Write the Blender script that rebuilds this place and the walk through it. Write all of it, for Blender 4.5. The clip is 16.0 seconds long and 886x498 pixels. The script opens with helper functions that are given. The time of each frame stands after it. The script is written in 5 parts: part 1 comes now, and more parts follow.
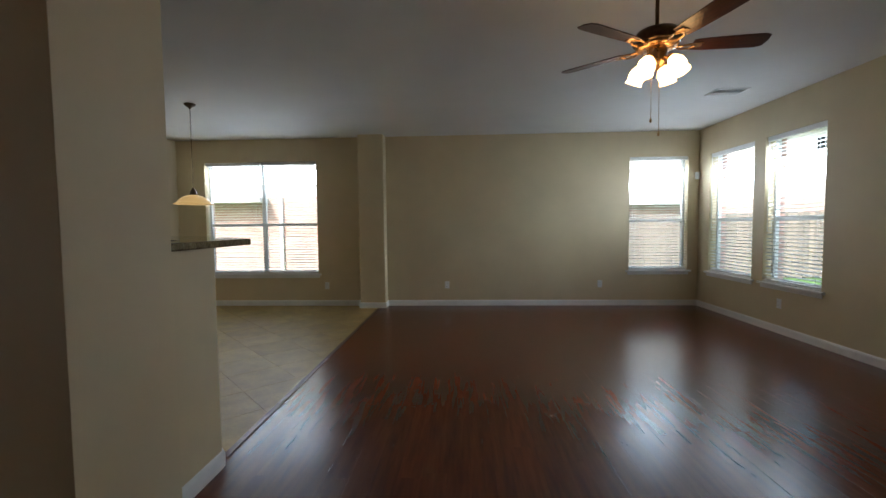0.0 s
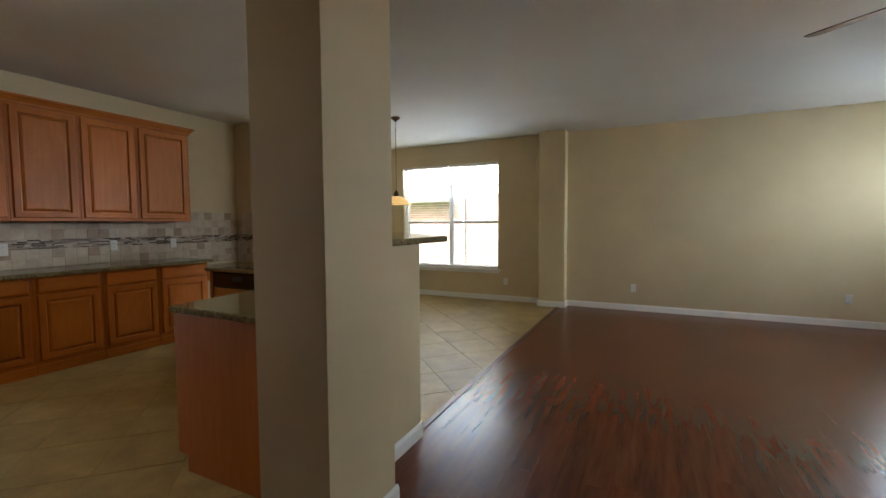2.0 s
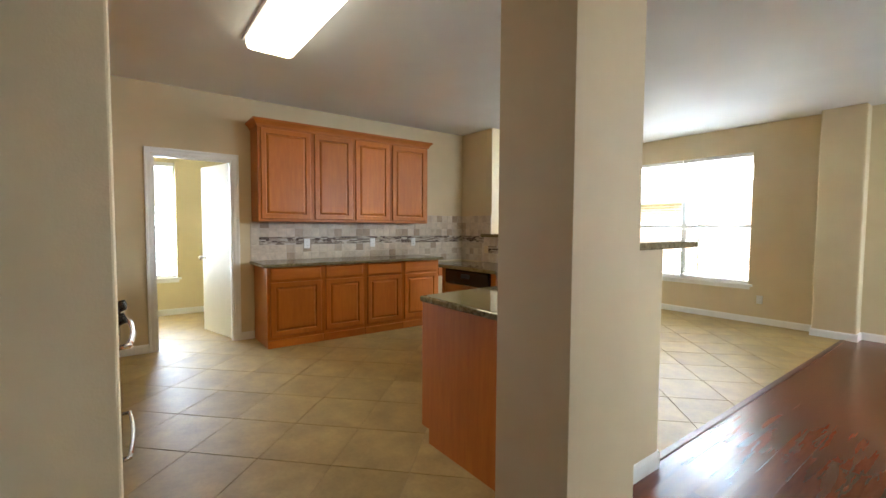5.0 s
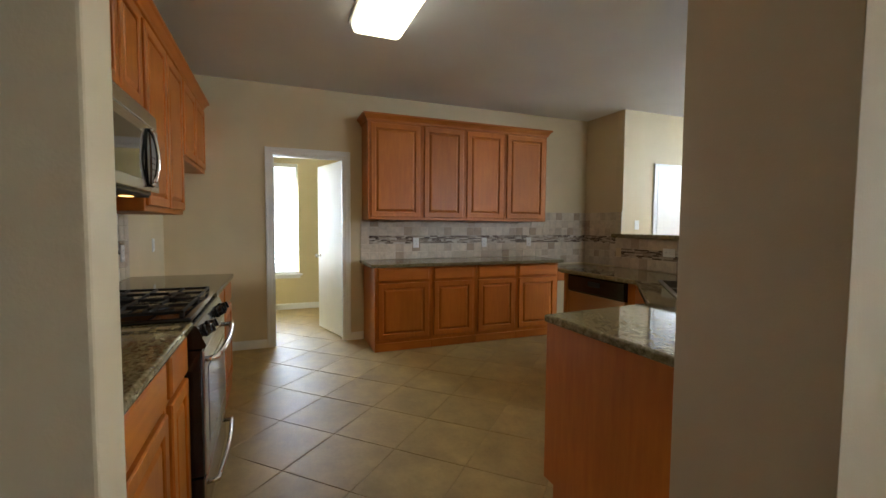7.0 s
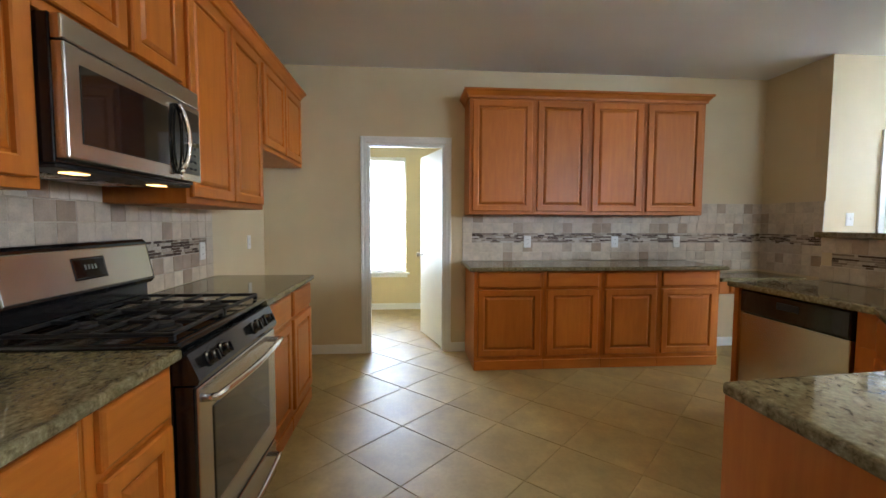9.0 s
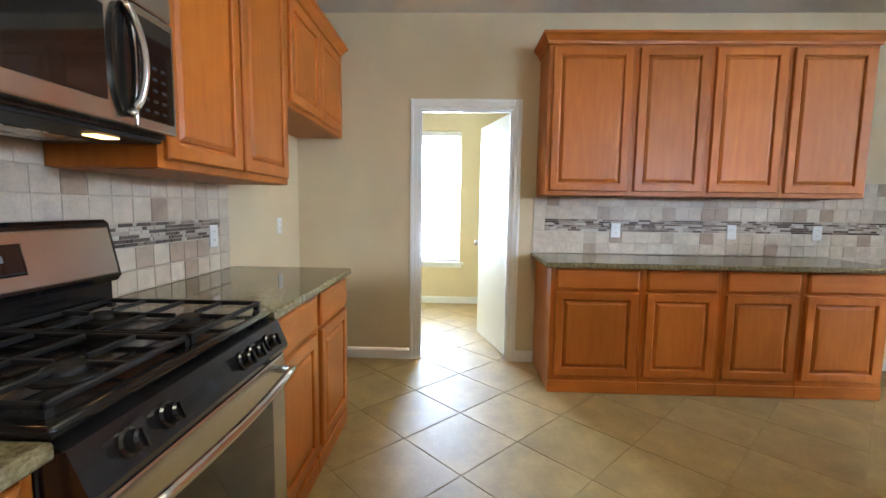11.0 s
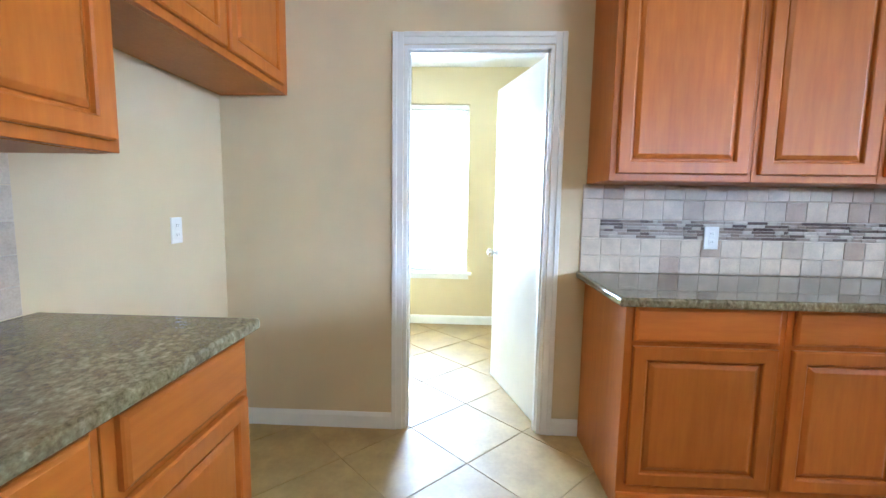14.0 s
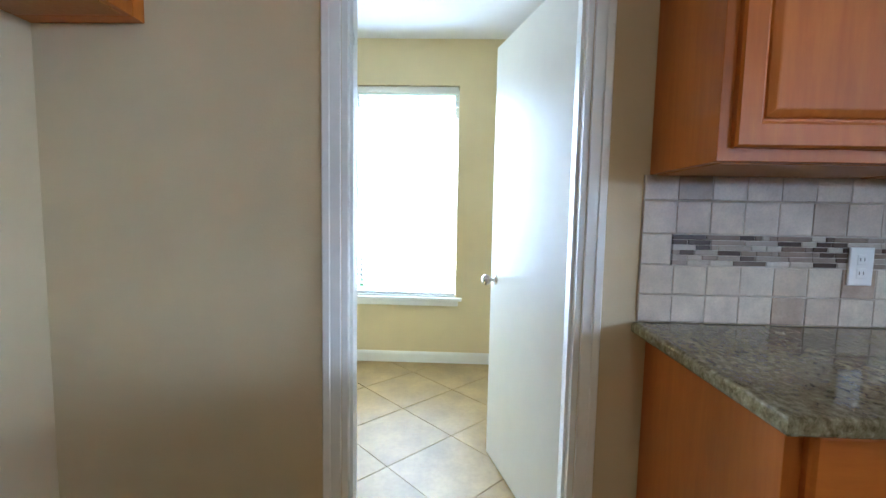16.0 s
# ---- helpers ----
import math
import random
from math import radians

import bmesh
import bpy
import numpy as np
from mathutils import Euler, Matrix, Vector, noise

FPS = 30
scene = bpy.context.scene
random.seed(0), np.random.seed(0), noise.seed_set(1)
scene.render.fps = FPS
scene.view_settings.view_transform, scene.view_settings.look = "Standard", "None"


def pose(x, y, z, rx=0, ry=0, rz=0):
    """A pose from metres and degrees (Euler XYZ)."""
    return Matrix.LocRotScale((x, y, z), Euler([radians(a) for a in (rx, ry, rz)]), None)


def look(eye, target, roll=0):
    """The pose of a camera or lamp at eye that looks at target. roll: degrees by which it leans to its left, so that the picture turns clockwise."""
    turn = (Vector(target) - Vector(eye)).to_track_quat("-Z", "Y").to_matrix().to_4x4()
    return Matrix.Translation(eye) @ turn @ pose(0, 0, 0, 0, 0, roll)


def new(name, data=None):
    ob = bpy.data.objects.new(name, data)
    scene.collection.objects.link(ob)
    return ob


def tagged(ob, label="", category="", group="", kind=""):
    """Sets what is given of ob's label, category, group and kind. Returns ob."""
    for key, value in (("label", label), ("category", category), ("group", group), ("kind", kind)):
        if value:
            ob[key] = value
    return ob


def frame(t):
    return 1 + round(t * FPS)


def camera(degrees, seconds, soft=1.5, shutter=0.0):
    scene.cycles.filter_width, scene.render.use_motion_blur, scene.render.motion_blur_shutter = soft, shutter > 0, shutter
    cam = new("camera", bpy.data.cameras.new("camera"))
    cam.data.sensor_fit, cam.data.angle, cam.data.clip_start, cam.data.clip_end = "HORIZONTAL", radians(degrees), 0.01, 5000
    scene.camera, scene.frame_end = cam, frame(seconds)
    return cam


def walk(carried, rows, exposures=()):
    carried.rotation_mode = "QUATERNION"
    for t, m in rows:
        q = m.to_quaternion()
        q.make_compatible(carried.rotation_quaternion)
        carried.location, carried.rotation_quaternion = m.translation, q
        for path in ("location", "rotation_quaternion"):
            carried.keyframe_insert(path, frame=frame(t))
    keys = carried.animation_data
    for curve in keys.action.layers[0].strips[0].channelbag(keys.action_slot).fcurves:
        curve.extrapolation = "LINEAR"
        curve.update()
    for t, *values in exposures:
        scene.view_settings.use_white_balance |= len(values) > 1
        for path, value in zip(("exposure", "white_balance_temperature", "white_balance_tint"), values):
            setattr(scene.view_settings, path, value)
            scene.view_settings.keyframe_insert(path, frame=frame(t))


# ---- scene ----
cam = camera(92.6, 16.0)
PATH = [
    (0, (-0.374, -0.201, 1.3), (-0.475, 1.793, 1.193), -0.6),
    (0.5, (-0.416, -0.174, 1.303), (-0.715, 1.801, 1.194), -0.6),
    (1, (-0.405, -0.244, 1.305), (-0.898, 1.691, 1.197), -0.6),
    (1.5, (-0.427, -0.232, 1.312), (-1.114, 1.643, 1.198), -0.4),
    (2, (-0.445, -0.257, 1.315), (-1.324, 1.536, 1.199), -0.3),
    (2.5, (-0.441, -0.299, 1.313), (-1.502, 1.393, 1.202), -0.1),
    (3, (-0.47, -0.308, 1.313), (-1.693, 1.27, 1.203), 0.1),
    (3.5, (-0.466, -0.316, 1.315), (-1.83, 1.142, 1.205), 0.1),
    (4, (-0.498, -0.326, 1.311), (-1.964, 1.029, 1.203), 0.2),
    (6.5, (-0.864, -0.179, 1.302), (-2.653, 0.709, 1.2), 0.4),
    (7, (-1.042, -0.086, 1.308), (-2.899, 0.649, 1.197), 0.4),
    (7.5, (-1.24, 0.014, 1.307), (-3.15, 0.599, 1.199), 0.4),
    (8, (-1.395, 0.052, 1.293), (-3.339, 0.509, 1.183), 0.4),
    (8.5, (-1.565, 0.158, 1.293), (-3.535, 0.483, 1.178), 0.4),
    (9, (-1.687, 0.278, 1.294), (-3.676, 0.441, 1.167), 0.2),
    (9.5, (-1.843, 0.311, 1.276), (-3.838, 0.383, 1.151), -0.1),
    (10, (-2.035, 0.27, 1.272), (-4.03, 0.29, 1.128), 0.2),
    (12.5, (-2.989, 0.174, 1.255), (-4.965, -0.015, 1.009), 0.9),
    (13, (-3.188, 0.242, 1.258), (-5.16, 0.013, 1.015), 0.7),
    (13.5, (-3.39, 0.23, 1.247), (-5.37, 0.046, 1.032), 0.6),
    (14, (-3.613, 0.19, 1.256), (-5.599, 0.103, 1.041), 0.9),
    (14.5, (-3.846, 0.254, 1.247), (-5.833, 0.149, 1.047), 0.9),
    (15, (-4.078, 0.301, 1.248), (-6.064, 0.163, 1.05), 0.9),
    (15.5, (-4.291, 0.244, 1.255), (-6.28, 0.176, 1.058), 0.9),
    (16, (-4.522, 0.241, 1.237), (-6.514, 0.18, 1.068), 1.1),
]
EXPOSURES = [(0.0, 1.48, 5750.0, 10.0), (2.0, 2.15, 6100.0, 10.0), (3.0, 3.2, 6150.0, 10.0), (4.0, 3.6, 6050.0, 10.0), (6.5, 2.95, 5800.0, 10.0), (7.5, 2.7, 5900.0, 10.0), (8.5, 3.1, 5650.0, 10.0), (10.2, 3.35, 5250.0, 10.0), (12.3, 4.35, 5050.0, 10.0), (14.0, 4.22, 4650.0, 10.0), (16.0, 3.3, 4700.0, 10.0)]
walk(cam, [(t, look(eye, target, roll)) for t, eye, target, roll in PATH], EXPOSURES)

# ---- world, sun, large lights ----
world = bpy.data.worlds.new("world")
scene.world = world
world.use_nodes = True
wn = world.node_tree.nodes
sky = wn.new("ShaderNodeTexSky")
sky.sky_type = "NISHITA"
sky.sun_disc = False
sky.sun_elevation = radians(42)
sky.sun_rotation = radians(204)
sky.air_density = 1.5
sky.dust_density = 3.0
world.node_tree.links.new(sky.outputs[0], wn["Background"].inputs[0])
wn["Background"].inputs[1].default_value = 0.15

sun_lamp = bpy.data.lights.new("sun", "SUN")
sun_lamp.energy = 3.0
sun_lamp.angle = radians(10)
sun_lamp.color = (1.0, 0.95, 0.88)
sun = new("sun", sun_lamp)
sun.matrix_world = look((0, 0, 30), (4, 9, 21.1))


WIN_N1 = (-4.69, -2.80, 0.537, 2.39)
WIN_N2 = (2.25, 3.16, 0.568, 2.365)
WIN_E1 = (5.43, 6.41, 0.58, 2.345)
WIN_E2 = (4.35, 5.23, 0.58, 2.345)
WIN_L = (-0.615, 0.245, 0.55, 2.235)
NORTH, EAST, WEST, SOUTH = 6.70, 3.32, -5.85, -1.095
CEIL = 2.76
LWEST, LCEIL = -7.945, 2.59


def window_light(eye, way, w, h, watts):
    """The bright sky's light in the upper part of a window's opening."""
    lamp = bpy.data.lights.new("window_daylight", "AREA")
    lamp.shape, lamp.size, lamp.size_y, lamp.energy = "RECTANGLE", w, h, watts
    lamp.color = (0.86, 0.94, 1.0)
    ob = new("window_daylight", lamp)
    ob.matrix_world = look(eye, Vector(eye) + Vector(way))


window_light((-3.745, NORTH + 0.20, 2.19), (0, -1, -0.75), 1.80, 0.34, 11)
window_light((2.705, NORTH + 0.20, 2.04), (0, -1, -0.75), 0.85, 0.58, 7)
window_light((EAST + 0.20, 5.92, 2.02), (-1, 0, -0.75), 0.92, 0.58, 8)
window_light((EAST + 0.20, 4.79, 2.02), (-1, 0, -0.75), 0.82, 0.58, 9)
window_light((LWEST - 0.22, -0.185, 1.36), (1, 0, -0.30), 0.84, 1.70, 12)


# ---- materials ----
def nodes_of(name):
    m = bpy.data.materials.new(name)
    m.use_nodes = True
    nt = m.node_tree
    return m, nt.nodes, nt.links, nt.nodes["Principled BSDF"]


def noise_node(n, l, coord, scale, detail=4.0, rough=0.55, stretch=(1, 1, 1)):
    mp = n.new("ShaderNodeMapping")
    mp.inputs["Scale"].default_value = stretch
    l.new(coord, mp.inputs["Vector"])
    t = n.new("ShaderNodeTexNoise")
    t.inputs["Scale"].default_value = scale
    t.inputs["Detail"].default_value = detail
    t.inputs["Roughness"].default_value = rough
    l.new(mp.outputs[0], t.inputs["Vector"])
    return t


def ramp(n, l, fac, stops):
    r = n.new("ShaderNodeValToRGB")
    e = r.color_ramp.elements
    while len(e) < len(stops):
        e.new(0.5)
    for el, (p, c) in zip(e, stops):
        el.position, el.color = p, (*c, 1)
    l.new(fac, r.inputs[0])
    return r


def mix(n, l, a, b, fac, kind="MIX"):
    x = n.new("ShaderNodeMix")
    x.data_type, x.blend_type = "RGBA", kind
    for value, slot in ((fac, 0), (a, 6), (b, 7)):
        if isinstance(value, (int, float)):
            x.inputs[slot].default_value = value
        elif isinstance(value, tuple):
            x.inputs[slot].default_value = (*value, 1)
        else:
            l.new(value, x.inputs[slot])
    return x.outputs[2]


def bump(n, l, bsdf, height, strength, distance):
    b = n.new("ShaderNodeBump")
    b.inputs["Strength"].default_value = strength
    b.inputs["Distance"].default_value = distance
    l.new(height, b.inputs["Height"])
    l.new(b.outputs[0], bsdf.inputs["Normal"])


def shade(c, k):
    return tuple(min(1.0, v * k) for v in c)


def paint(name, col, rough=0.6, peel=0.25, vary=0.06, scale=160):
    m, n, l, b = nodes_of(name)
    co = n.new("ShaderNodeTexCoord").outputs["Object"]
    big = noise_node(n, l, co, 1.3, 3)
    fine = noise_node(n, l, co, scale, 3)
    c = ramp(n, l, big.outputs[0], [(0.3, shade(col, 1 - vary)), (0.7, shade(col, 1 + vary))])
    l.new(c.outputs[0], b.inputs["Base Color"])
    b.inputs["Roughness"].default_value = rough
    bump(n, l, b, fine.outputs[0], peel, 0.002)
    return m


def plain(name, col, rough=0.5, metal=0.0, vary=0.08, scale=20, stretch=(1, 1, 1), relief=0.05, coat=0.0, swing=0.15):
    m, n, l, b = nodes_of(name)
    co = n.new("ShaderNodeTexCoord").outputs["Object"]
    t = noise_node(n, l, co, scale, 4, 0.6, stretch)
    c = ramp(n, l, t.outputs[0], [(0.3, shade(col, 1 - vary)), (0.7, shade(col, 1 + vary))])
    l.new(c.outputs[0], b.inputs["Base Color"])
    r = ramp(n, l, t.outputs[0], [(0.3, (rough * (1 - swing),) * 3), (0.7, (min(1, rough * (1 + swing)),) * 3)])
    l.new(r.outputs[0], b.inputs["Roughness"])
    b.inputs["Metallic"].default_value = metal
    b.inputs["Coat Weight"].default_value = coat
    if relief:
        bump(n, l, b, t.outputs[0], relief, 0.002)
    return m


def wood(name, dark, light, rough=0.42, stretch=(9, 9, 0.9), coat=0.10, hue=0.18):
    """Stained maple: fine grain along the stretch's small axis, soft figure, and a tone of its own for each piece."""
    m, n, l, b = nodes_of(name)
    co = n.new("ShaderNodeTexCoord").outputs["Object"]
    info = n.new("ShaderNodeObjectInfo")
    off = n.new("ShaderNodeVectorMath")
    off.operation = "MULTIPLY_ADD"
    off.inputs[1].default_value = (37.0, 37.0, 37.0)
    l.new(info.outputs["Random"], off.inputs[0])
    l.new(co, off.inputs[2])
    grain = noise_node(n, l, off.outputs[0], 7, 6, 0.65, stretch)
    figure = noise_node(n, l, off.outputs[0], 2.2, 3, 0.5, (2.0, 2.0, 0.8))
    a = ramp(n, l, grain.outputs[0], [(0.30, dark), (0.68, light)])
    c = ramp(n, l, figure.outputs[0], [(0.3, (0.88, 0.86, 0.84)), (0.7, (1.06, 1.05, 1.04))])
    col = mix(n, l, a.outputs[0], c.outputs[0], 0.8, "MULTIPLY")
    tone = ramp(n, l, info.outputs["Random"], [(0.0, (1 - hue,) * 3), (1.0, (1 + hue, 1 + hue * 0.8, 1 + hue * 0.6))])
    col = mix(n, l, col, tone.outputs[0], 1.0, "MULTIPLY")
    l.new(col, b.inputs["Base Color"])
    b.inputs["Roughness"].default_value = rough
    b.inputs["Coat Weight"].default_value = coat
    b.inputs["Coat Roughness"].default_value = 0.25
    b.inputs["Specular IOR Level"].default_value = 0.30
    bump(n, l, b, grain.outputs[0], 0.08, 0.001)
    return m


def granite(name):
    m, n, l, b = nodes_of(name)
    co = n.new("ShaderNodeTexCoord").outputs["Object"]
    flow = noise_node(n, l, co, 5, 5, 0.6, (1.0, 2.6, 1))
    grain = noise_node(n, l, co, 52, 6, 0.72, (1, 1.35, 1))
    v = n.new("ShaderNodeTexVoronoi")
    v.inputs["Scale"].default_value = 120
    l.new(co, v.inputs["Vector"])
    base = ramp(n, l, grain.outputs[0], [(0.28, (0.055, 0.045, 0.024)), (0.42, (0.155, 0.128, 0.066)), (0.56, (0.25, 0.215, 0.125)), (0.74, (0.42, 0.375, 0.26))])
    veins = ramp(n, l, flow.outputs[0], [(0.32, (0.78, 0.75, 0.68)), (0.5, (0.95, 0.93, 0.86)), (0.66, (1.12, 1.10, 1.02))])
    col = mix(n, l, base.outputs[0], veins.outputs[0], 0.85, "MULTIPLY")
    specks = ramp(n, l, v.outputs["Color"], [(0.10, (0.2, 0.17, 0.13)), (0.22, (1, 1, 1))])
    col = mix(n, l, col, specks.outputs[0], 0.4, "MULTIPLY")
    l.new(col, b.inputs["Base Color"])
    b.inputs["Roughness"].default_value = 0.05
    b.inputs["Specular IOR Level"].default_value = 0.7
    bump(n, l, b, grain.outputs[0], 0.004, 0.001)
    return m


def stone_pieces(name, stops, rough, mottle=0.35, scale=18, island=False, pits=0.25, fleck=0.8):
    """Tiles that differ piece by piece, with a cloudy figure on each."""
    m, n, l, b = nodes_of(name)
    co = n.new("ShaderNodeTexCoord").outputs["Object"]
    rnd = n.new("ShaderNodeNewGeometry").outputs["Random Per Island"] if island else n.new("ShaderNodeObjectInfo").outputs["Random"]
    off = n.new("ShaderNodeVectorMath")
    off.operation = "MULTIPLY_ADD"
    off.inputs[1].default_value = (53.0, 31.0, 17.0)
    l.new(rnd, off.inputs[0])
    l.new(co, off.inputs[2])
    cloud = noise_node(n, l, off.outputs[0], scale, 5, 0.6)
    fine = noise_node(n, l, off.outputs[0], scale * 9, 4, 0.6)
    a = ramp(n, l, rnd, stops)
    c = ramp(n, l, cloud.outputs[0], [(0.3, (1 - mottle,) * 3), (0.7, (1 + mottle * 0.5,) * 3)])
    col = mix(n, l, a.outputs[0], c.outputs[0], 1.0, "MULTIPLY")
    f = ramp(n, l, fine.outputs[0], [(0.3, (0.86, 0.85, 0.84)), (0.6, (1.03, 1.03, 1.03))])
    col = mix(n, l, col, f.outputs[0], fleck, "MULTIPLY")
    l.new(col, b.inputs["Base Color"])
    r = ramp(n, l, cloud.outputs[0], [(0.3, (rough * 0.93,) * 3), (0.7, (rough * 1.07,) * 3)])
    l.new(r.outputs[0], b.inputs["Roughness"])
    b.inputs["Specular IOR Level"].default_value = 0.4
    bump(n, l, b, fine.outputs[0], pits, 0.001)
    return m


def hardwood(name):
    """Dark hand-scraped planks that run along y."""
    m, n, l, b = nodes_of(name)
    co = n.new("ShaderNodeTexCoord").outputs["Object"]
    rnd = n.new("ShaderNodeObjectInfo").outputs["Random"]
    off = n.new("ShaderNodeVectorMath")
    off.operation = "MULTIPLY_ADD"
    off.inputs[1].default_value = (41.0, 23.0, 11.0)
    l.new(rnd, off.inputs[0])
    l.new(co, off.inputs[2])
    grain = noise_node(n, l, off.outputs[0], 6, 3, 0.55, (4, 0.4, 1))
    a = ramp(n, l, grain.outputs[0], [(0.28, (0.085, 0.019, 0.0065)), (0.5, (0.122, 0.028, 0.0090)), (0.72, (0.155, 0.040, 0.0135))])
    t = ramp(n, l, rnd, [(0.0, (0.90, 0.89, 0.88)), (1.0, (1.1, 1.08, 1.06))])
    l.new(mix(n, l, a.outputs[0], t.outputs[0], 1.0, "MULTIPLY"), b.inputs["Base Color"])
    r = ramp(n, l, grain.outputs[0], [(0.3, (0.23,) * 3), (0.7, (0.26,) * 3)])
    b.inputs["Specular IOR Level"].default_value = 0.45
    l.new(r.outputs[0], b.inputs["Roughness"])
    return m


def glow(name, col, strength, base=(0.9, 0.9, 0.9)):
    m, n, l, b = nodes_of(name)
    b.inputs["Base Color"].default_value = (*base, 1)
    b.inputs["Emission Color"].default_value = (*col, 1)
    b.inputs["Emission Strength"].default_value = strength
    b.inputs["Roughness"].default_value = 0.35
    return m


def glass(name, tint=(0.97, 0.99, 0.98)):
    m, n, l, b = nodes_of(name)
    b.inputs["Base Color"].default_value = (*tint, 1)
    b.inputs["Transmission Weight"].default_value = 1.0
    b.inputs["Roughness"].default_value = 0.0
    b.inputs["IOR"].default_value = 1.03
    return m


def brick_far(name):
    m, n, l, b = nodes_of(name)
    co = n.new("ShaderNodeTexCoord").outputs["Object"]
    mp = n.new("ShaderNodeMapping")
    mp.inputs["Rotation"].default_value = (radians(90), 0, 0)
    l.new(co, mp.inputs["Vector"])
    t = n.new("ShaderNodeTexBrick")
    for slot, value in (("Scale", 1.0), ("Brick Width", 0.21), ("Row Height", 0.075), ("Mortar Size", 0.008)):
        t.inputs[slot].default_value = value
    t.inputs["Color1"].default_value = (0.45, 0.27, 0.21, 1)
    t.inputs["Color2"].default_value = (0.54, 0.36, 0.29, 1)
    t.inputs["Mortar"].default_value = (0.55, 0.50, 0.45, 1)
    l.new(mp.outputs[0], t.inputs["Vector"])
    stain = noise_node(n, l, co, 1.5, 4)
    c = ramp(n, l, stain.outputs[0], [(0.3, (0.8, 0.8, 0.8)), (0.7, (1.1, 1.1, 1.1))])
    l.new(mix(n, l, t.outputs["Color"], c.outputs[0], 1.0, "MULTIPLY"), b.inputs["Base Color"])
    b.inputs["Roughness"].default_value = 0.9
    return m


M_WALL = paint("tan_wall_paint", (0.62, 0.515, 0.325), 0.65)
M_LAUNDRY = paint("pale_yellow_wall_paint", (0.66, 0.56, 0.33), 0.6)
M_CEIL = paint("white_ceiling_paint", (0.74, 0.73, 0.71), 0.85, 0.5, 0.03, 90)
M_TRIM = plain("white_trim_paint", (0.80, 0.80, 0.78), 0.32, vary=0.03, scale=9, relief=0.03)
M_DOOR = plain("white_door_paint", (0.80, 0.78, 0.72), 0.36, vary=0.03, scale=5, relief=0.03)
M_WOOD = wood("honey_stained_maple", (0.405, 0.117, 0.0075), (0.49, 0.155, 0.0120), stretch=(5, 5, 0.5), hue=0.10)
M_WOODH = wood("honey_stained_maple_cross_grain", (0.405, 0.117, 0.0075), (0.49, 0.155, 0.0120), stretch=(0.5, 5, 5), hue=0.10)
M_WOODIN = wood("plain_cabinet_underside", (0.37, 0.14, 0.02), (0.42, 0.17, 0.03), 0.5, hue=0.05)
M_GRANITE = granite("polished_olive_granite")
M_TILE = stone_pieces("beige_floor_tile", [(0.0, (0.385, 0.272, 0.100)), (1.0, (0.435, 0.312, 0.122))], 0.50, 0.24, 5, pits=0.03, fleck=0.6)
M_GROUT = plain("tan_grout", (0.36, 0.262, 0.110), 0.9, vary=0.15, scale=40)
M_SPLASH = stone_pieces("tumbled_travertine", [(0.0, (0.34, 0.25, 0.17)), (0.09, (0.42, 0.325, 0.235)), (0.2, (0.52, 0.435, 0.335)), (0.6, (0.59, 0.505, 0.395)), (1.0, (0.64, 0.56, 0.45))], 0.40, 0.20, 16, pits=0.15, fleck=0.8)
M_MOSAIC = stone_pieces("glass_and_stone_mosaic", [(0.0, (0.07, 0.048, 0.038)), (0.3, (0.12, 0.085, 0.065)), (0.42, (0.26, 0.20, 0.15)), (0.6, (0.34, 0.285, 0.235)), (0.78, (0.52, 0.455, 0.37)), (1.0, (0.60, 0.545, 0.47))], 0.18, 0.15, 30, island=True, pits=0.05)
M_SGROUT = plain("pale_splash_grout", (0.54, 0.48, 0.40), 0.9, vary=0.08, scale=60)
M_HARD = hardwood("dark_hand_scraped_hardwood")
M_STEEL = plain("brushed_stainless_steel", (0.56, 0.54, 0.50), 0.25, 1.0, 0.015, 30, (1, 40, 40), 0, swing=0.03)
M_CHROME = plain("polished_chrome", (0.75, 0.75, 0.74), 0.10, 1.0, 0.03, 10, relief=0)
M_NICKEL = plain("satin_nickel", (0.55, 0.52, 0.47), 0.28, 1.0, 0.05, 15, relief=0)
M_BLACK = plain("black_enamel", (0.010, 0.010, 0.011), 0.16, vary=0.2, scale=12, relief=0.01, coat=0.3)
M_IRON = plain("matt_black_cast_iron", (0.010, 0.010, 0.011), 0.5, vary=0.25, scale=60, relief=0.2)
M_SINK = plain("grey_brown_composite", (0.10, 0.085, 0.07), 0.35, vary=0.2, scale=90, relief=0.02)
M_BGLASS = plain("black_glass", (0.008, 0.008, 0.009), 0.05, vary=0.1, scale=5, relief=0, coat=0.5)
M_PLASTIC = plain("white_plastic", (0.80, 0.80, 0.78), 0.35, vary=0.03, scale=15, relief=0)
M_VINYL = plain("white_vinyl", (0.72, 0.72, 0.70), 0.4, vary=0.04, scale=12, relief=0.01)
M_SLAT = plain("white_faux_wood_slat", (0.78, 0.77, 0.74), 0.42, vary=0.04, scale=12, relief=0.02)
M_DARKSLOT = plain("dark_recess", (0.02, 0.02, 0.02), 0.8, vary=0.1)
M_GLASS = glass("window_glass")
M_BRONZE = plain("antique_bronze", (0.10, 0.065, 0.038), 0.34, 0.85, 0.25, 25)
M_BRASS = plain("antique_brass_filigree", (0.42, 0.25, 0.10), 0.30, 0.9, 0.2, 40)
M_BLADE = wood("dark_cherry_fan_blade", (0.05, 0.016, 0.008), (0.11, 0.035, 0.016), 0.35, (0.8, 8, 8))
M_FANGLASS = glow("lit_frosted_fan_glass", (1.0, 0.56, 0.20), 3.6)
